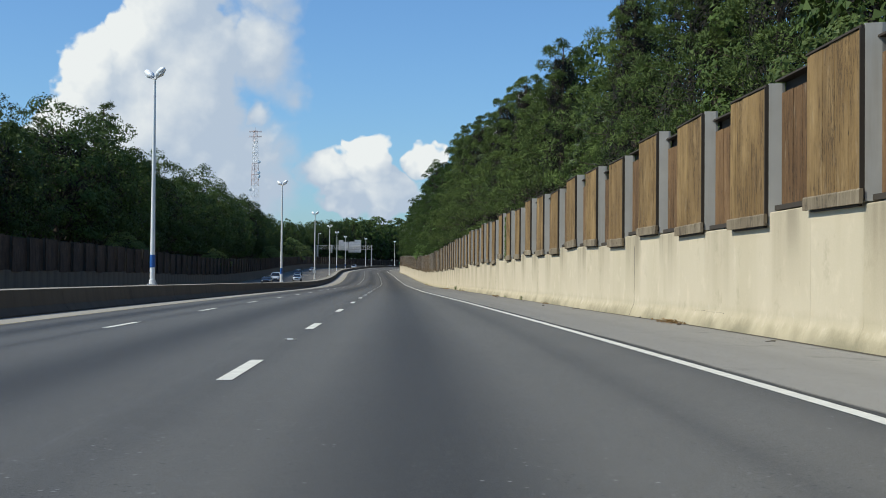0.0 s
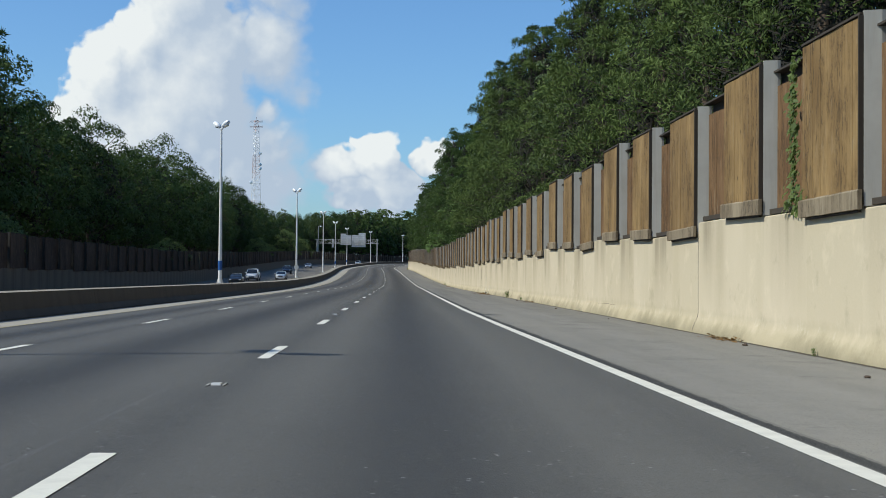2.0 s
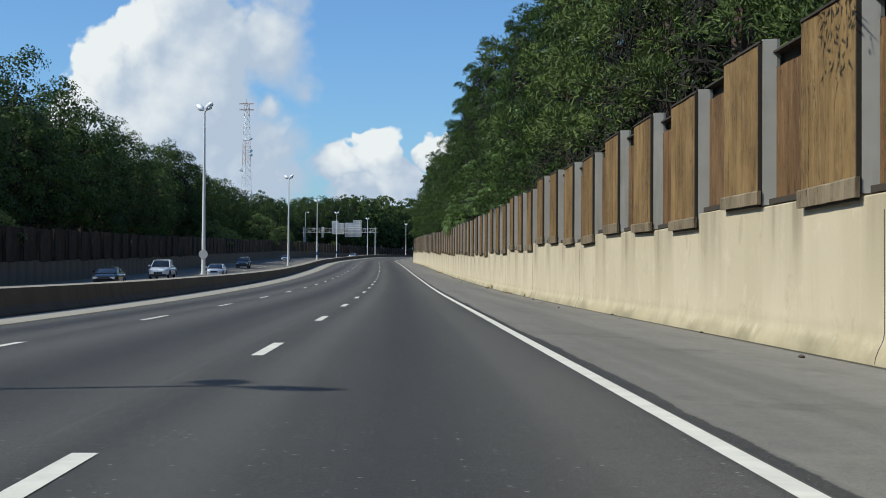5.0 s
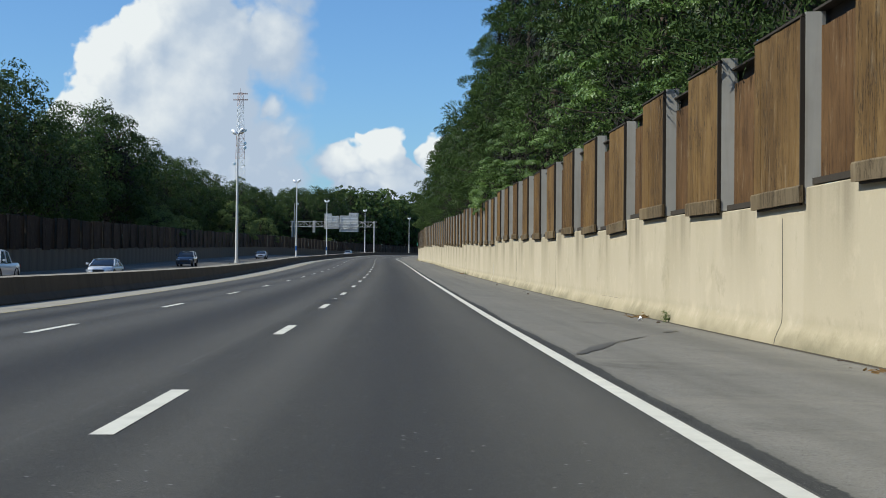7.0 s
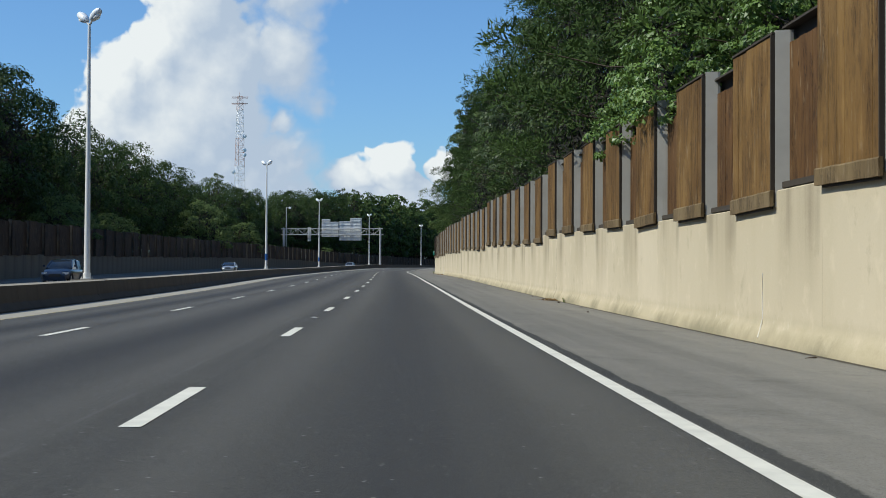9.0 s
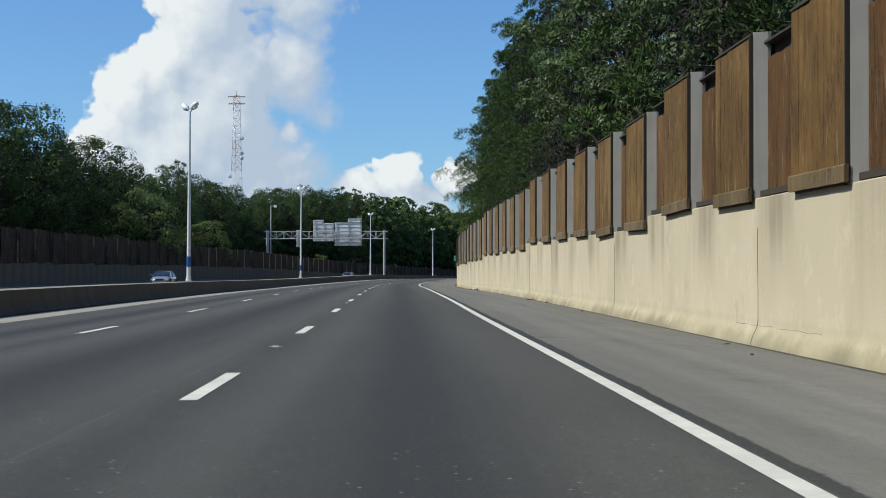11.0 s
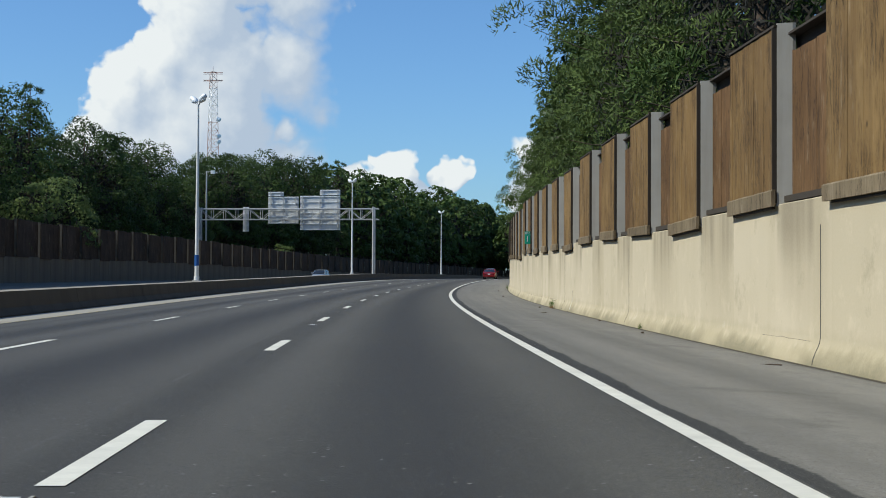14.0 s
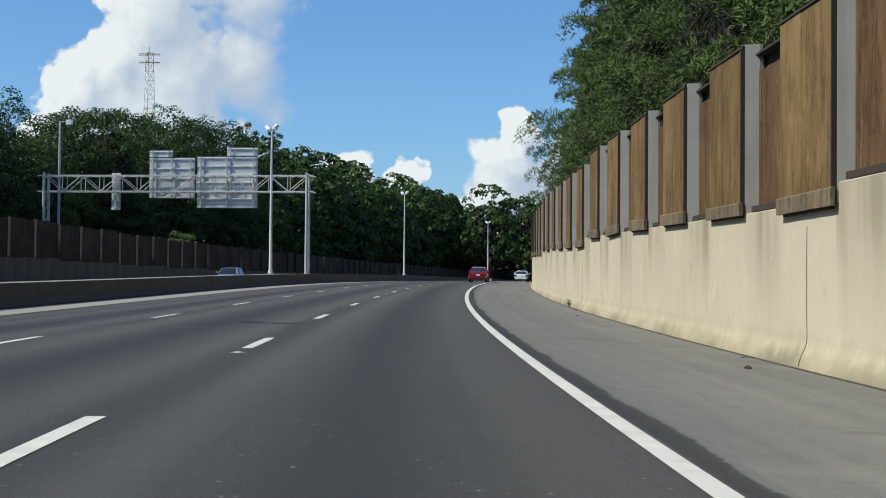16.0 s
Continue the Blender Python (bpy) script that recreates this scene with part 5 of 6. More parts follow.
# ---- lamp posts on the median ----
def lamp_post():
    t = thing("street_lamp", Matrix(), "tall pale steel street lamp with two tilted heads on the median", "street lamp", "median lamps")
    pole = Shape().tube([(0, 0, 0.0), (0, 0, 0.25), (0, 0, 0.26), (0, 0, 10.75)], [0.17, 0.17, 0.135, 0.062], 14).mesh("pole", POLE, True)
    part("pole", pole, t)
    part("base_plate", Shape().box((-0.24, -0.24, -0.03), (0.24, 0.24, 0.03), 0.04).mesh("base_plate", GREY), t)
    for x in (-0.18, 0.18):
        for y in (-0.18, 0.18):
            part("bolt", Shape().tube([(x, y, 0.02), (x, y, 0.11)], 0.02, 6).mesh("bolt", GREY), t)
    turned = Matrix.Rotation(radians(-45), 4, "Z")
    part("bracket", Shape().tube([(0, -0.30, 10.95), (0, -0.1, 10.72), (0, 0.1, 10.72), (0, 0.30, 10.95)], 0.045, 8).mesh("bracket", GREY, True), t, turned)
    for side in (-1, 1):
        rings = []
        for u, w, hh in ((0.0, 0.06, 0.06), (0.06, 0.14, 0.13), (0.22, 0.19, 0.18), (0.45, 0.20, 0.185), (0.66, 0.16, 0.14), (0.76, 0.05, 0.05)):
            rings.append([(math.cos(2 * math.pi * j / 12) * w, u, math.sin(2 * math.pi * j / 12) * hh) for j in range(12)])
        head = Shape().loft(rings).mesh("lamp_head", SHELL, True)
        m = Matrix.Translation((0, side * 0.16, 10.86)) @ Matrix.Rotation(0 if side > 0 else math.pi, 4, "Z") @ Matrix.Rotation(radians(30), 4, "X")
        hd = part("lamp_head", head, t, turned @ m)
        disc = Shape().loft([[(math.cos(2 * math.pi * j / 12) * r, 0.40 + math.sin(2 * math.pi * j / 12) * r * 1.3, z) for j in range(12)] for r, z in ((0.15, -0.13), (0.13, -0.19), (0.07, -0.215))])
        part("lens", disc.mesh("lens", LENS, True), hd, None, "clear prismatic lens")
    return t


LAMPS = ((72.9, -11.05, 1.0), (152.5, -10.6, 0.985), (236.0, -11.35, 1.02), (320.3, -11.65, 1.03), (409.3, -11.8, 1.03), (495.3, -12.3, 1.03),
         (577.0, -12.7, 1.03), (661.0, -11.9, 1.03), (757.0, -9.4, 1.05))
lamp = lamp_post()
lamp_obs = []
for n, (s, d, size) in enumerate(LAMPS):
    m = stand(s, d, float(median_z(s)) + 0.86)
    ob = lamp if n == 0 else copy_thing(lamp, m)
    ob.matrix_basis = m
    ob.scale = (1, 1, size)
    lamp_obs.append(ob)
    # cast pedestal in the barrier under the lamp
    me = Shape().loft([[(-w, y0, z), (w, y0, z), (w, y1, z), (-w, y1, z)] for w, y0, y1, z in ((0.45, -0.9, 0.93, 0.0), (0.4, -0.85, 0.72, 0.34), (0.36, -0.8, 0.62, 0.86))]).mesh("pedestal", CAPCON)
    part("pedestal", me, median_barrier, stand(s, d, float(median_z(s)) - 0.01), "paler cast lamp pedestal")
for n, ob in enumerate(lamp_obs):
    if n in (0, 1, 4, 5):
        part("number_plate_band", Shape().tube([(0, 0, 0.9), (0, 0, 1.55)], 0.145, 14).mesh("band", BLUE, True), ob, None, "blue reflective band round the pole")
    if n == 2:
        rings = [[(x, math.cos(2 * math.pi * j / 24) * 0.3, 1.35 + math.sin(2 * math.pi * j / 24) * 0.3) for j in range(24)] for x in (-0.16, -0.14)]
        part("disc_sign", Shape().loft(rings).mesh("disc_sign", ALU), ob, None, "round grey sign plate seen from behind")

# ---- sign gantry ----
GS = 590.0
gantry = thing("sign_gantry", stand(GS, 0, 0), "grey steel truss gantry across the oncoming lanes, sign backs showing", "gantry")
Y0, Y1, ZL, ZH = 11.95, 35.3, 7.85, 9.25        # metres to the left, truss bottom and top
for x in (-0.6, 0.6):
    for z in (ZL, ZH):
        part("chord", Shape().tube([(x, Y0 - 0.6, z), (x, Y1 + 0.6, z)], 0.06, 8).mesh("chord", GREY, True), gantry)
bays = 14
for i in range(bays + 1):
    y = Y0 + (Y1 - Y0) * i / bays
    y2 = Y0 + (Y1 - Y0) * min(i + 1, bays) / bays
    braces = []
    for x in (-0.6, 0.6):
        braces.append(((x, y, ZL), (x, y, ZH), 0.035))
        if i < bays:
            a, b = (ZL, ZH) if i % 2 else (ZH, ZL)
            braces.append(((x, y, a), (x, y2, b), 0.032))
    for z in (ZL, ZH):
        braces.append(((-0.6, y, z), (0.6, y, z), 0.03))
        if i < bays:
            braces.append(((-0.6, y, z), (0.6, y2, z), 0.03))
    for p_, q_, r_ in braces:
        part("brace", Shape().tube([p_, q_], r_, 6).mesh("brace", GREY, True), gantry)
for y, foot in ((Y0, 0.3), (Y1, 1.0)):
    for x in (-0.6, 0.6):
        part("leg", Shape().tube([(x, y, foot - 0.6), (x, y, ZH + 0.25)], [0.15, 0.12], 10).mesh("leg", GREY, True), gantry)
    for k in range(7):
        z = foot + k * (ZL - foot) / 7
        z2 = foot + (k + 1) * (ZL - foot) / 7
        part("leg_brace", Shape().tube([(-0.6, y, z), (0.6, y, z2)], 0.035, 6).mesh("leg_brace", GREY, True), gantry)
        part("leg_rung", Shape().tube([(-0.6, y, z2), (0.6, y, z2)], 0.03, 6).mesh("leg_rung", GREY, True), gantry)


def sign_back(y0, y1, z0, z1, x=0.95):
    p = part("sign_panel", Shape().box((x, y0, z0), (x + 0.05, y1, z1), 0.015).mesh("sign_panel", ALU), gantry, None, "bare aluminium back of a road sign")
    nz = max(2, int((z1 - z0) / 0.75) + 1)
    for k in range(nz):
        z = z0 + 0.1 + (z1 - z0 - 0.2) * k / (nz - 1)
        part("stiffener", Shape().box((x - 0.09, y0 + 0.02, z - 0.05), (x - 0.004, y1 - 0.02, z + 0.05)).mesh("stiffener", RIBS), p)
    ny = max(2, int((y1 - y0) / 1.9) + 1)
    for k in range(ny):
        y = y0 + 0.35 + (y1 - y0 - 0.7) * k / (ny - 1)
        part("hanger", Shape().box((x - 0.22, y - 0.05, z0 + 0.1), (x - 0.1, y + 0.05, z1 - 0.05)).mesh("hanger", GREY), p)


sign_back(22.2, 26.3, 7.35, 10.95)
sign_back(24.2, 26.3, 11.0, 11.6)
sign_back(16.6, 22.0, 6.5, 11.05)
sign_back(16.6, 19.35, 11.1, 11.85)
sign_back(28.9, 29.7, 6.3, 9.6)

# camera mast beyond the gantry's far leg
mast = thing("camera_mast", stand(GS + 4, -35.6, 1.0), "slim grey pole with a camera housing above the trees' foot", "mast")
part("pole", Shape().tube([(0, 0, -0.5), (0, 0, 13.6)], [0.15, 0.09], 10).mesh("pole", GREY, True), mast)
part("arm", Shape().tube([(0, 0, 13.5), (0, -0.9, 13.6)], 0.04, 6).mesh("arm", GREY, True), mast)
part("camera_housing", Shape().box((-0.2, -1.15, 13.25), (0.2, -0.6, 13.7), 0.06).mesh("camera_housing", SHELL), mast)

# ---- lattice radio tower on the skyline ----
tower = thing("radio_tower", pose(-125.4, 1156, 2), "red and white lattice radio tower above the treetops", "tower")
TH = 118.0
levels = 26
for k in range(levels):
    z0, z1 = TH * k / levels, TH * (k + 1) / levels
    r0, r1 = 6.0 - 3.9 * z0 / TH, 6.0 - 3.9 * z1 / TH
    sh = Shape()
    for c in range(3):
        a, b = 2 * math.pi * c / 3 + 0.5, 2 * math.pi * (c + 1) / 3 + 0.5
        p0, p1 = (math.cos(a) * r0, math.sin(a) * r0, z0), (math.cos(a) * r1, math.sin(a) * r1, z1)
        q0, q1 = (math.cos(b) * r0, math.sin(b) * r0, z0), (math.cos(b) * r1, math.sin(b) * r1, z1)
        sh.tube([p0, p1], 0.15, 5).tube([p0, q1], 0.07, 4).tube([q0, p1], 0.07, 4).tube([p1, q1], 0.07, 4)
    part("lattice_section", sh.mesh("lattice_section", RUST if (k // 4) % 2 == 0 else LIGHTPAINT), tower)
for z in (TH - 0.4, TH - 4.5):
    part("cross_arm", Shape().tube([(-5.2, 0, z), (5.2, 0, z)], 0.16, 6).tube([(-5.2, 1.6, z), (5.2, 1.6, z)], 0.12, 6).tube([(-5.2, 0, z - 0.9), (5.2, 0, z - 0.9)], 0.1, 6).mesh("cross_arm", RUST), tower)
part("beacon", Shape().tube([(0, 0, TH), (0, 0, TH + 3)], 0.12, 6).mesh("beacon", RUST), tower)
for z, side in ((80, 1), (83, 1), (69, -1), (92, 1)):
    m = Matrix.Translation((side * 3.6, -1.5, z)) @ Matrix.Rotation(radians(90), 4, "X")
    rings = [[(math.cos(2 * math.pi * j / 16) * r, math.sin(2 * math.pi * j / 16) * r, h) for j in range(16)] for r, h in ((1.25, 0.0), (1.25, 0.5), (0.4, 0.8))]
    part("dish", Shape().loft(rings).mesh("dish", SHELL, True), tower, m)


# ---- vehicles ----
def car_paint(name, c, metal=0.25):
    m = Mat(name, 0.28, metal)
    m.colour(m.mix(m.math("MULTIPLY", m.noise(4, 4), 0.15), c, tuple(v * 0.6 for v in c)))
    m.b.inputs["Coat Weight"].default_value, m.b.inputs["Coat Roughness"].default_value = 0.8, 0.08
    return m.m


GLASS = plain("car_glass", (0.018, 0.022, 0.026), 0.06, 0.0, 0.05)
TYRE = plain("tyre_rubber", (0.022, 0.022, 0.022), 0.85, 0, 0.2)
RIM = plain("wheel_rim", (0.42, 0.43, 0.44), 0.35, 0.6, 0.15)
TRIM = plain("dark_plastic", (0.03, 0.03, 0.032), 0.6, 0, 0.1)
REDLAMP = plain("tail_lamp_plastic", (0.36, 0.015, 0.015), 0.2, 0, 0.05)
CLEARLAMP = plain("head_lamp_plastic", (0.72, 0.74, 0.76), 0.12, 0.1, 0.05)


def wheel_meshes(r, w):
    n = 18

    def ring(rad, y):
        return [(math.cos(2 * math.pi * j / n) * rad, y, math.sin(2 * math.pi * j / n) * rad) for j in range(n)]
    tyre = Shape().loft([ring(r * 0.66, -w / 2), ring(r * 0.93, -w / 2), ring(r, -w / 2 + 0.03), ring(r, w / 2 - 0.03), ring(r * 0.93, w / 2), ring(r * 0.66, w / 2)], False)
    rim = Shape().loft([ring(r * 0.66, -w / 2), ring(r * 0.6, -w / 2 + 0.03), ring(r * 0.16, -w / 2 + 0.045)], True).loft([ring(r * 0.16, w / 2 - 0.045), ring(r * 0.6, w / 2 - 0.03), ring(r * 0.66, w / 2)], True)
    for k in range(5):
        m = Matrix.Rotation(2 * math.pi * k / 5, 4, "Y")
        for y in (-w / 2 + 0.01, w / 2 - 0.04):
            rim.box((-0.035, y, 0.05), (0.035, y + 0.03, r * 0.62), 0.0, m)
    return tyre.mesh("tyre", TYRE, True), rim.mesh("rim", RIM, True)


def vehicle(kind, paint, m, label):
    """x forwards. A lofted body with waist and roof sections; glass, wheels, lamps and trim as parts."""
    spec = {"sedan": dict(L=4.6, W=1.78, H=1.43, belt=0.92, hood=0.94, boot=1.0, clear=0.24, r=0.32,
                          roof=[(-1.75, 0.96), (-1.0, 1.36), (-0.3, 1.43), (0.35, 1.38), (1.25, 0.96)]),
            "suv": dict(L=4.6, W=1.84, H=1.70, belt=1.05, hood=1.08, boot=1.12, clear=0.32, r=0.36,
                        roof=[(-2.1, 1.12), (-1.85, 1.62), (-0.6, 1.70), (0.35, 1.62), (1.1, 1.08)]),
            "pickup": dict(L=5.7, W=1.98, H=1.88, belt=1.15, hood=1.18, boot=1.20, clear=0.38, r=0.40,
                           roof=[(-0.95, 1.18), (-0.75, 1.80), (0.0, 1.88), (0.75, 1.80), (1.45, 1.18)])}[kind]
    L, W = spec["L"] / 2, spec["W"] / 2
    car = thing({"sedan": "car", "suv": "car", "pickup": "pickup_truck"}[kind], m, label, {"sedan": "car", "suv": "car", "pickup": "pickup truck"}[kind], "vehicles on the road")
    stations = [(-L, 0.55, spec["boot"] - 0.22, 0.80), (-L + 0.06, 0.36, spec["boot"] - 0.05, 0.92), (-L + 0.35, spec["clear"] + 0.04, spec["boot"], 0.98), (-L * 0.55, spec["clear"], spec["belt"] + 0.03, 1.0),
                (0.0, spec["clear"] - 0.03, spec["belt"], 1.0), (L * 0.45, spec["clear"], spec["hood"], 0.99), (L - 0.55, spec["clear"], spec["hood"] - 0.10, 0.96), (L - 0.14, 0.32, spec["hood"] - 0.24, 0.86), (L, 0.42, spec["hood"] - 0.38, 0.70)]
    rings = []
    for x, lo, hi, w in stations:
        y, mid = W * w, (lo + hi) / 2
        half = [(y * 0.80, lo), (y * 0.97, lo + 0.10), (y, mid), (y * 0.985, hi - 0.16), (y * 0.90, hi - 0.03), (y * 0.6, hi + 0.01)]
        rings.append([(x, a, b) for a, b in half] + [(x, -a, b) for a, b in reversed(half)])
    body = part("body", Shape().loft(rings).mesh("body", paint, True), car)
    # cabin: glass house, then a painted roof and pillars on it
    roof = spec["roof"]
    gl = []
    for x, z in roof:
        k = (z - roof[0][1]) / (spec["H"] - roof[0][1])
        yb, yt = W * 0.93, W * (0.93 - 0.20 * max(0, k))
        lo = min(roof[0][1], roof[-1][1]) - 0.06
        gl.append([(x, yb, lo), (x, yt, max(z - 0.03, lo + 0.01)), (x, yt * 0.86, z), (x, -yt * 0.86, z), (x, -yt, max(z - 0.03, lo + 0.01)), (x, -yb, lo)])
    part("window_glass", Shape().loft(gl).mesh("window_glass", GLASS, True), car, None, "dark tinted windows")
    tops = roof[1:-1]
    rf = []
    for x, z in tops:
        yt = W * 0.73
        rf.append([(x, yt + 0.02, z - 0.07), (x, yt, z + 0.005), (x, yt * 0.8, z + 0.028), (x, -yt * 0.8, z + 0.028), (x, -yt, z + 0.005), (x, -yt - 0.02, z - 0.07)])
    part("roof", Shape().loft(rf).mesh("roof", paint, True), car)
    lo = roof[0][1] - 0.04
    for side in (-1, 1):
        for (xa, za), (xb, zb) in ((roof[0], roof[1]), (roof[-1], roof[-2]), ((roof[2][0] + 0.1, lo), (roof[2][0], roof[2][1]))):
            part("pillar", Shape().tube([(xa, side * W * 0.925, lo if za < lo + 0.1 else za), (xb, side * W * 0.745, zb - 0.03)], 0.045, 6).mesh("pillar", paint, True), car)
        mir = Shape().loft([[(roof[-1][0] - 0.32 + dx, side * (W + 0.02 + y), lo + 0.10 + z) for y, z in ((0, 0), (0.17, 0.0), (0.19, 0.12), (0.02, 0.13))] for dx in (0.0, 0.12)])
        part("door_mirror", mir.mesh("door_mirror", paint, True), car)
        z = spec["boot"] - 0.30
        part("tail_lamp", Shape().loft([[(-L + dx, side * (W * a), z + b) for a, b in ((0.60, 0.0), (0.93, -0.02), (0.95, 0.17), (0.62, 0.15))] for dx in (-0.015, 0.14)]).mesh("tail_lamp", REDLAMP, True), car, None, "red tail lamp")
        z = spec["hood"] - 0.42
        part("head_lamp", Shape().loft([[(L - 0.30 + dx * 1.0, side * (W * a), z + b) for a, b in ((0.52, 0.0), (0.93, 0.02), (0.93, 0.17), (0.55, 0.14))] for dx in (0.0, 0.24)]).mesh("head_lamp", CLEARLAMP, True), car, None, "clear head lamp")
        for xw in (-L * 0.62, L * 0.64):
            r = spec["r"]
            tm, rm = wheel_meshes(r, 0.22)
            wh = part("wheel", tm, car, Matrix.Translation((xw, side * (W - 0.13), r)))
            part("rim", rm, wh)
            arch = [(xw + math.cos(math.pi * j / 10) * (r + 0.06), side * (W + 0.004), r + math.sin(math.pi * j / 10) * (r + 0.06)) for j in range(11)]
            part("wheel_arch", Shape().tube(arch, 0.035, 5).mesh("wheel_arch", TRIM, True), car)
    part("rear_bumper", Shape().box((-L - 0.06, -W * 0.86, 0.34), (-L + 0.10, W * 0.86, 0.56), 0.05).mesh("rear_bumper", paint), car)
    part("front_bumper", Shape().box((L - 0.16, -W * 0.80, 0.26), (L + 0.05, W * 0.80, 0.48), 0.06).mesh("front_bumper", TRIM if kind == "pickup" else paint), car)
    part("grille", Shape().box((L - 0.10, -W * 0.42, 0.50), (L + 0.015, W * 0.42, 0.68), 0.02).mesh("grille", TRIM), car)
    part("plate", Shape().box((-L - 0.075, -0.16, 0.60), (-L + 0.05, 0.16, 0.74)).mesh("plate", WHITE), car)
    if kind == "pickup":
        part("cargo_bed", Shape().box((-L + 0.12, -W * 0.86, 1.13), (-0.98, W * 0.86, 1.19)).mesh("cargo_bed", TRIM), car)
    return car


CARRED = car_paint("red_car_paint", (0.30, 0.012, 0.014))
CARWHITE = car_paint("white_car_paint", (0.85, 0.85, 0.84), 0.0)
CARSILVER = car_paint("silver_car_paint", (0.42, 0.45, 0.48), 0.5)
CARBLACK = car_paint("black_car_paint", (0.012, 0.014, 0.018), 0.2)
CARBLUE = car_paint("dark_blue_car_paint", (0.03, 0.045, 0.075), 0.4)


def drive(kind, paint, s, d, label, facing=0):
    return vehicle(kind, paint, stand(s, d, float(surface(s, d)) + 0.006, facing), label)


drive("sedan", CARRED, 603, 2.45, "dark red compact car with tinted windows on the motorway")
drive("sedan", CARWHITE, 655, 4.7, "white saloon car driving away round the bend")
drive("pickup", CARWHITE, 279, -21.0, "white pickup truck in the oncoming lanes", 180)
drive("sedan", CARWHITE, 294, -17.6, "white saloon car in the oncoming lanes", 180)
drive("suv", CARBLUE, 354, -20.6, "dark blue estate car in the oncoming lanes", 180)
drive("sedan", CARBLACK, 251, -20.6, "black saloon car in the oncoming lanes", 180)
drive("sedan", CARSILVER, 452, -20.8, "silver saloon car in the oncoming lanes", 180)
drive("suv", CARSILVER, 598, -20.6, "silver estate car in the oncoming lanes", 180)
drive("sedan", CARWHITE, 700, -20.6, "white saloon car far off in the oncoming lanes", 180)

# ---- small things along the road ----
# kilometre-style marker plate on the fence
plate_s = 477.2
pm = stand(plate_s, float(wall_face(plate_s)) - 0.22, 2.58, 180)
marker = thing("mile_marker", pm, "small green mile marker plate with white legend on the fence", "sign")
part("plate", Shape().box((-0.015, -0.14, 0), (0.0, 0.14, 0.62), 0.004).mesh("plate", GREEN), marker)
part("bracket", Shape().box((-0.30, -0.03, 0.15), (-0.016, 0.03, 0.20)).box((-0.30, -0.03, 0.45), (-0.016, 0.03, 0.50)).mesh("bracket", GREY), marker)


def lettering(text, size, m, parent, mat):
    cu = bpy.data.curves.new("legend", "FONT")
    cu.body, cu.size, cu.align_x, cu.align_y, cu.extrude = text, size, "CENTER", "CENTER", 0.002
    tmp = bpy.data.objects.new("legend", cu)
    scene.collection.objects.link(tmp)
    me = bpy.data.meshes.new_from_object(tmp.evaluated_get(bpy.context.evaluated_depsgraph_get()))
    bpy.data.objects.remove(tmp)
    me.materials.clear()
    me.materials.append(mat)
    return part("legend", me, parent, m, "white legend")


face = Matrix.Translation((0.004, 0, 0)) @ Matrix.Rotation(radians(90), 4, "Z") @ Matrix.Rotation(radians(90), 4, "X")
lettering("MILE", 0.115, Matrix.Translation((0, 0, 0.53)) @ face, marker, WHITE)
lettering("1", 0.40, Matrix.Translation((0, 0, 0.25)) @ face, marker, WHITE)

# raised pavement markers in the lane line
stud_mesh = Shape().loft([[(-0.07, -0.045, 0), (0.07, -0.045, 0), (0.07, 0.045, 0), (-0.07, 0.045, 0)], [(-0.06, -0.045, 0.018), (0.06, -0.045, 0.018), (0.06, 0.045, 0.018), (-0.06, 0.045, 0.018)]]).mesh("stud", GREY)
cast_mesh = Shape().box((-0.16, -0.085, 0.0), (0.16, -0.065, 0.008)).box((-0.16, 0.065, 0.0), (0.16, 0.085, 0.008)).mesh("casting", STEEL)
for s in (21.2, 69.9, 93.9, 118.7, 240.3, 289.0, 337.8, 363.6, 387.4, 410.6, 415.0, 437.6, 487.5, 533.2):
    st = thing("road_stud", stand(s, -0.02, 0.002), "small white reflective road stud in an iron casting", "road stud", "lane studs")
    part("casting", cast_mesh, st)
    part("reflector", stud_mesh, st)

# litter, leaves and weeds along the wall's foot
stick_mesh = [Shape().tube([(0, 0, 0.015), (0.18 + 0.05 * q, 0.03 * q, 0.02), (0.4, -0.02, 0.015)], [0.014, 0.012, 0.006], 5).mesh("stick", BARK) for q in range(3)]
clod_mesh = []
for q in range(4):
    rg = np.random.default_rng(900 + q)
    clod_mesh.append(Shape().loft([[(math.cos(2 * math.pi * j / 7) * r * rg.uniform(0.7, 1.2), math.sin(2 * math.pi * j / 7) * r * rg.uniform(0.7, 1.2), z) for j in range(7)] for r, z in ((0.06, 0.0), (0.07, 0.025), (0.03, 0.055))]).mesh("clod", BARK))
for k in range(70):
    s = 25 + 7.1 * k + random.uniform(-3, 3)
    d = float(wall_face(s)) - 0.15 - abs(random.gauss(0, 0.55))
    m = stand(s, d, float(surface(s, d)) + 0.002, random.uniform(0, 360))
    if k % 3:
        tagged(new("debris", clod_mesh[k % 4]), "dark clod of dirt on the shoulder", "debris", "litter on the shoulder").matrix_basis = m @ Matrix.Scale(random.uniform(0.35, 0.8), 4)
    else:
        tagged(new("stick", stick_mesh[k % 3]), "dry broken stick lying on the shoulder", "stick", "litter on the shoulder").matrix_basis = m @ Matrix.Scale(random.uniform(0.4, 0.8), 4)


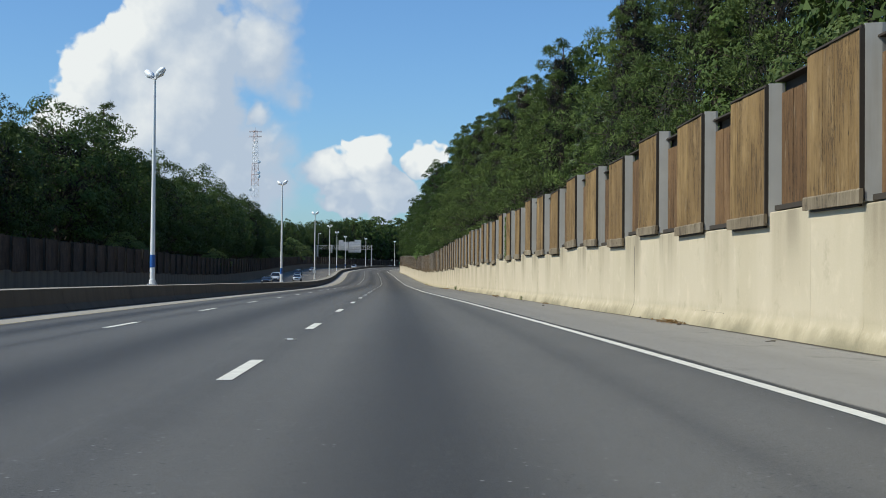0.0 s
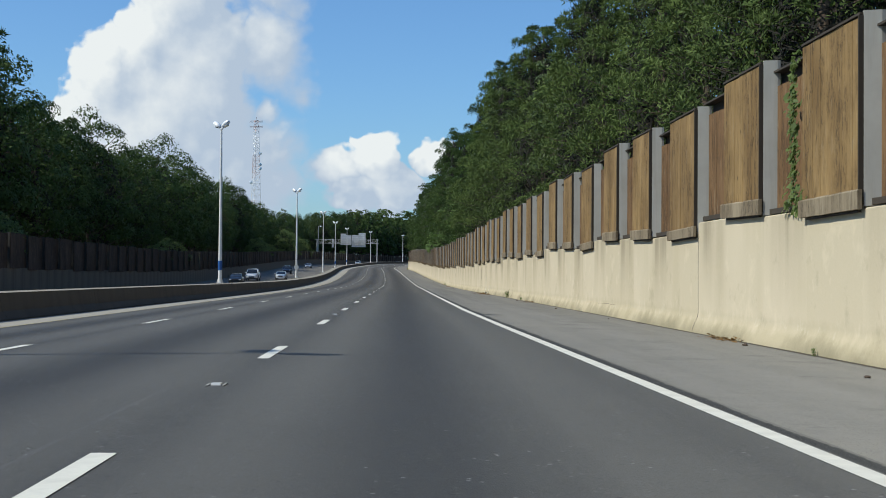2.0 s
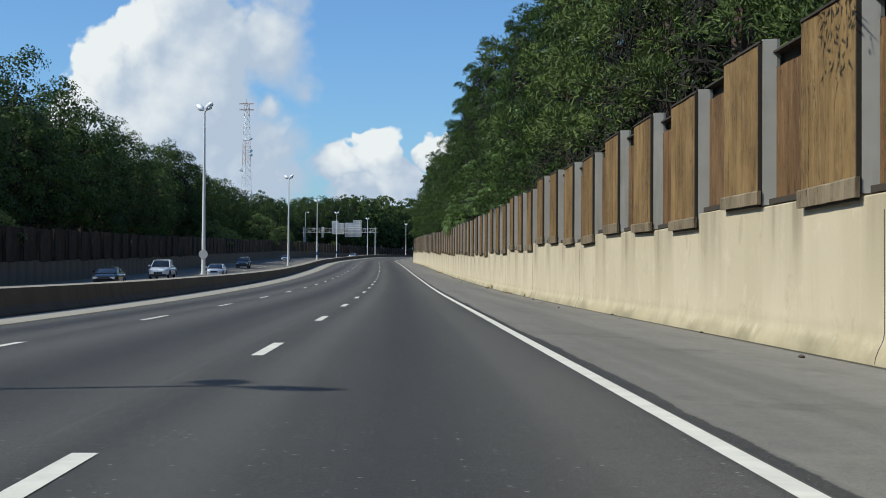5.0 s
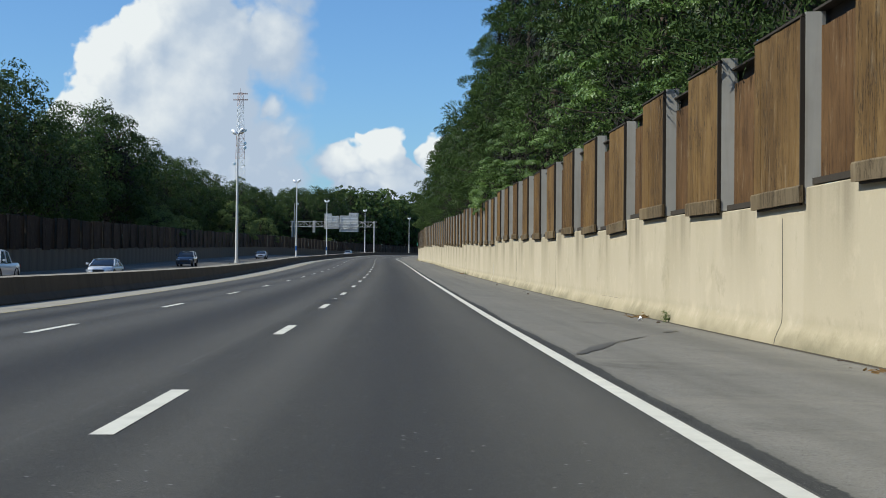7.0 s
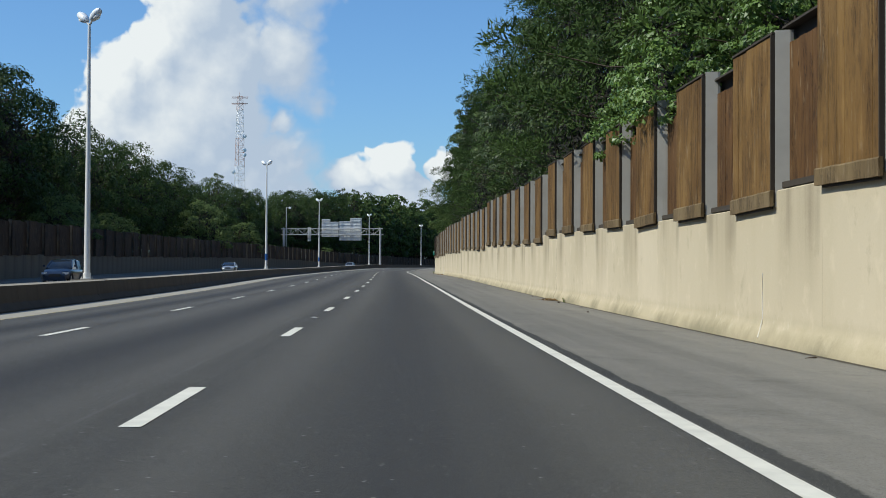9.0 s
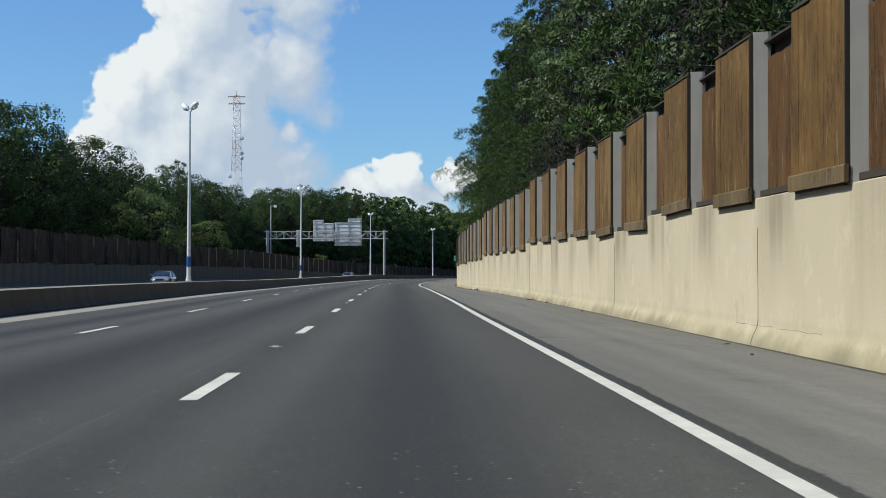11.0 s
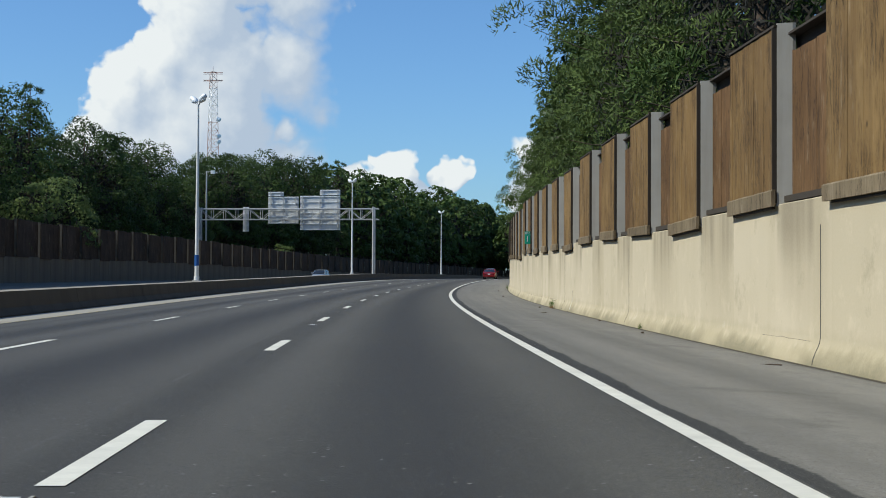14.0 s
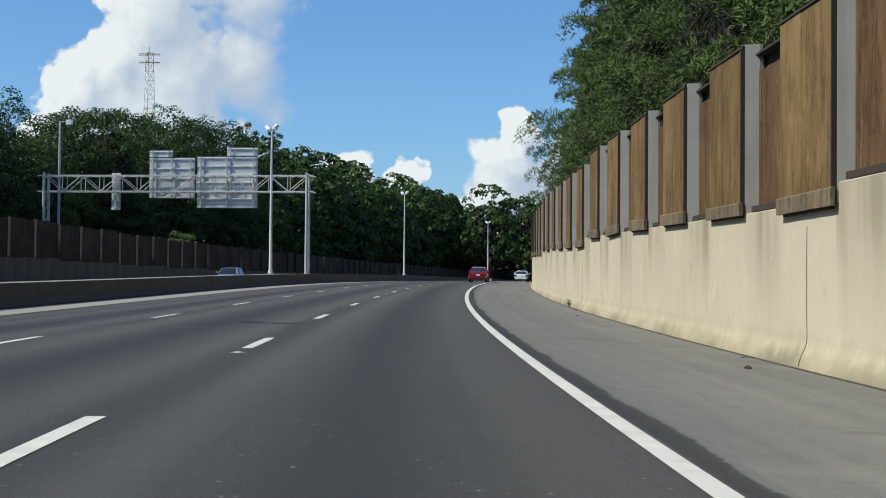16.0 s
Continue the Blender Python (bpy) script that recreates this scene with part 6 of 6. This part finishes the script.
def leaf_pile(s, length, width, n, seed):
    rg = np.random.default_rng(seed)
    p = np.stack([rg.normal(0, length / 2.2, n), -np.abs(rg.normal(0, width / 2, n)), np.abs(rg.normal(0.02, 0.03, n))], -1)
    v, f = leaves(rg, p, np.tile((0.0, 0, 1), (n, 1)), 0.11, 0.5, 0.0)
    v[:, 2] = np.maximum(v[:, 2], 0.004)
    d = float(wall_face(s)) - 0.16
    ob = tagged(new("leaf_litter", quick_mesh("leaf_litter", v, f, DEAD)), "drift of dry brown leaves against the wall's foot", "leaves", "", "stuff")
    ob.matrix_basis = stand(s, d, float(surface(s, d)) + 0.003) @ Matrix.Scale(-1, 4, (0, 1, 0))


for s, ln, w, n in ((32.1, 1.6, 0.35, 150), (58, 0.8, 0.3, 50), (82, 1.0, 0.4, 70), (118.3, 0.5, 0.3, 40), (147.7, 1.4, 0.9, 120), (152.9, 1.4, 0.6, 170), (214.9, 0.7, 0.5, 80),
                    (231.8, 0.9, 0.4, 90), (310.8, 1.4, 0.5, 160), (377, 0.6, 0.3, 40), (416.0, 1.9, 0.7, 340), (462.2, 0.5, 0.3, 60)):
    leaf_pile(s, ln, w, n, int(s))


def weed(s, size):
    rg = np.random.default_rng(int(s))
    p = rg.normal(0, 0.10, (70, 3)) * np.array((1, 0.7, 1)) + np.array((0, 0, 0.22))
    v, f = leaves(rg, p, unit(p), 0.16, 0.22)
    d = float(wall_face(s)) - 0.2
    t = thing("weed", stand(s, d, float(surface(s, d))) @ Matrix.Scale(size, 4), "small green weed growing at the wall's foot", "weed", "weeds by the wall")
    part("leaves", quick_mesh("leaves", v, f, SCRUB), t)
    part("stalk", Shape().tube([(0, 0, -0.02), (0.01, 0.02, 0.3)], 0.012, 5).mesh("stalk", BARK), t)


for s, size in ((68.1, 0.9), (77, 0.5), (124.1, 0.7), (132.6, 1.7), (207, 0.6), (229.2, 1.0), (308, 0.7), (441, 0.6), (462.4, 1.4), (521.4, 1.2)):
    weed(s, size * 0.6)

# crumpled white litter by the leaf drift
for s_, d_ in ((414.6, 0.55), (418.9, 0.32), (229.5, 0.7)):
    dd = float(wall_face(s_)) - d_
    tagged(new("paper_litter", Shape().loft([[(math.cos(j * 1.05 + q) * r, math.sin(j * 1.05) * r * (0.6 + 0.2 * (j % 2)), z + 0.012 * (j % 3)) for j in range(6)] for q, (r, z) in enumerate(((0.07, 0.0), (0.09, 0.04), (0.05, 0.085)))]).mesh("paper_litter", WHITE)),
           "crumpled white paper litter by the wall's foot", "litter", "litter on the shoulder").matrix_basis = stand(s_, dd, float(surface(s_, dd)) + 0.004, 40)

# creeper climbing a fence post
rg = np.random.default_rng(77)
p = np.stack([rg.normal(0, 0.12, 420), rg.uniform(-0.05, 0.02, 420), rg.uniform(0.0, 2.2, 420) ** 1.15 - 0.1], -1)
p[:, 0] += np.where(p[:, 2] < 0.4, rg.normal(0, 0.35, 420), 0)
v, f = leaves(rg, p, np.tile((0.0, 1, 0.2), (420, 1)), 0.12, 0.7)
creeper = tagged(new("creeper", quick_mesh("creeper", v, f, SCRUB)), "green ivy creeper climbing a grey fence post", "ivy", "", "stuff")
creeper.matrix_basis = stand(78.6, float(wall_face(78.6)) - 0.06, 2.1)
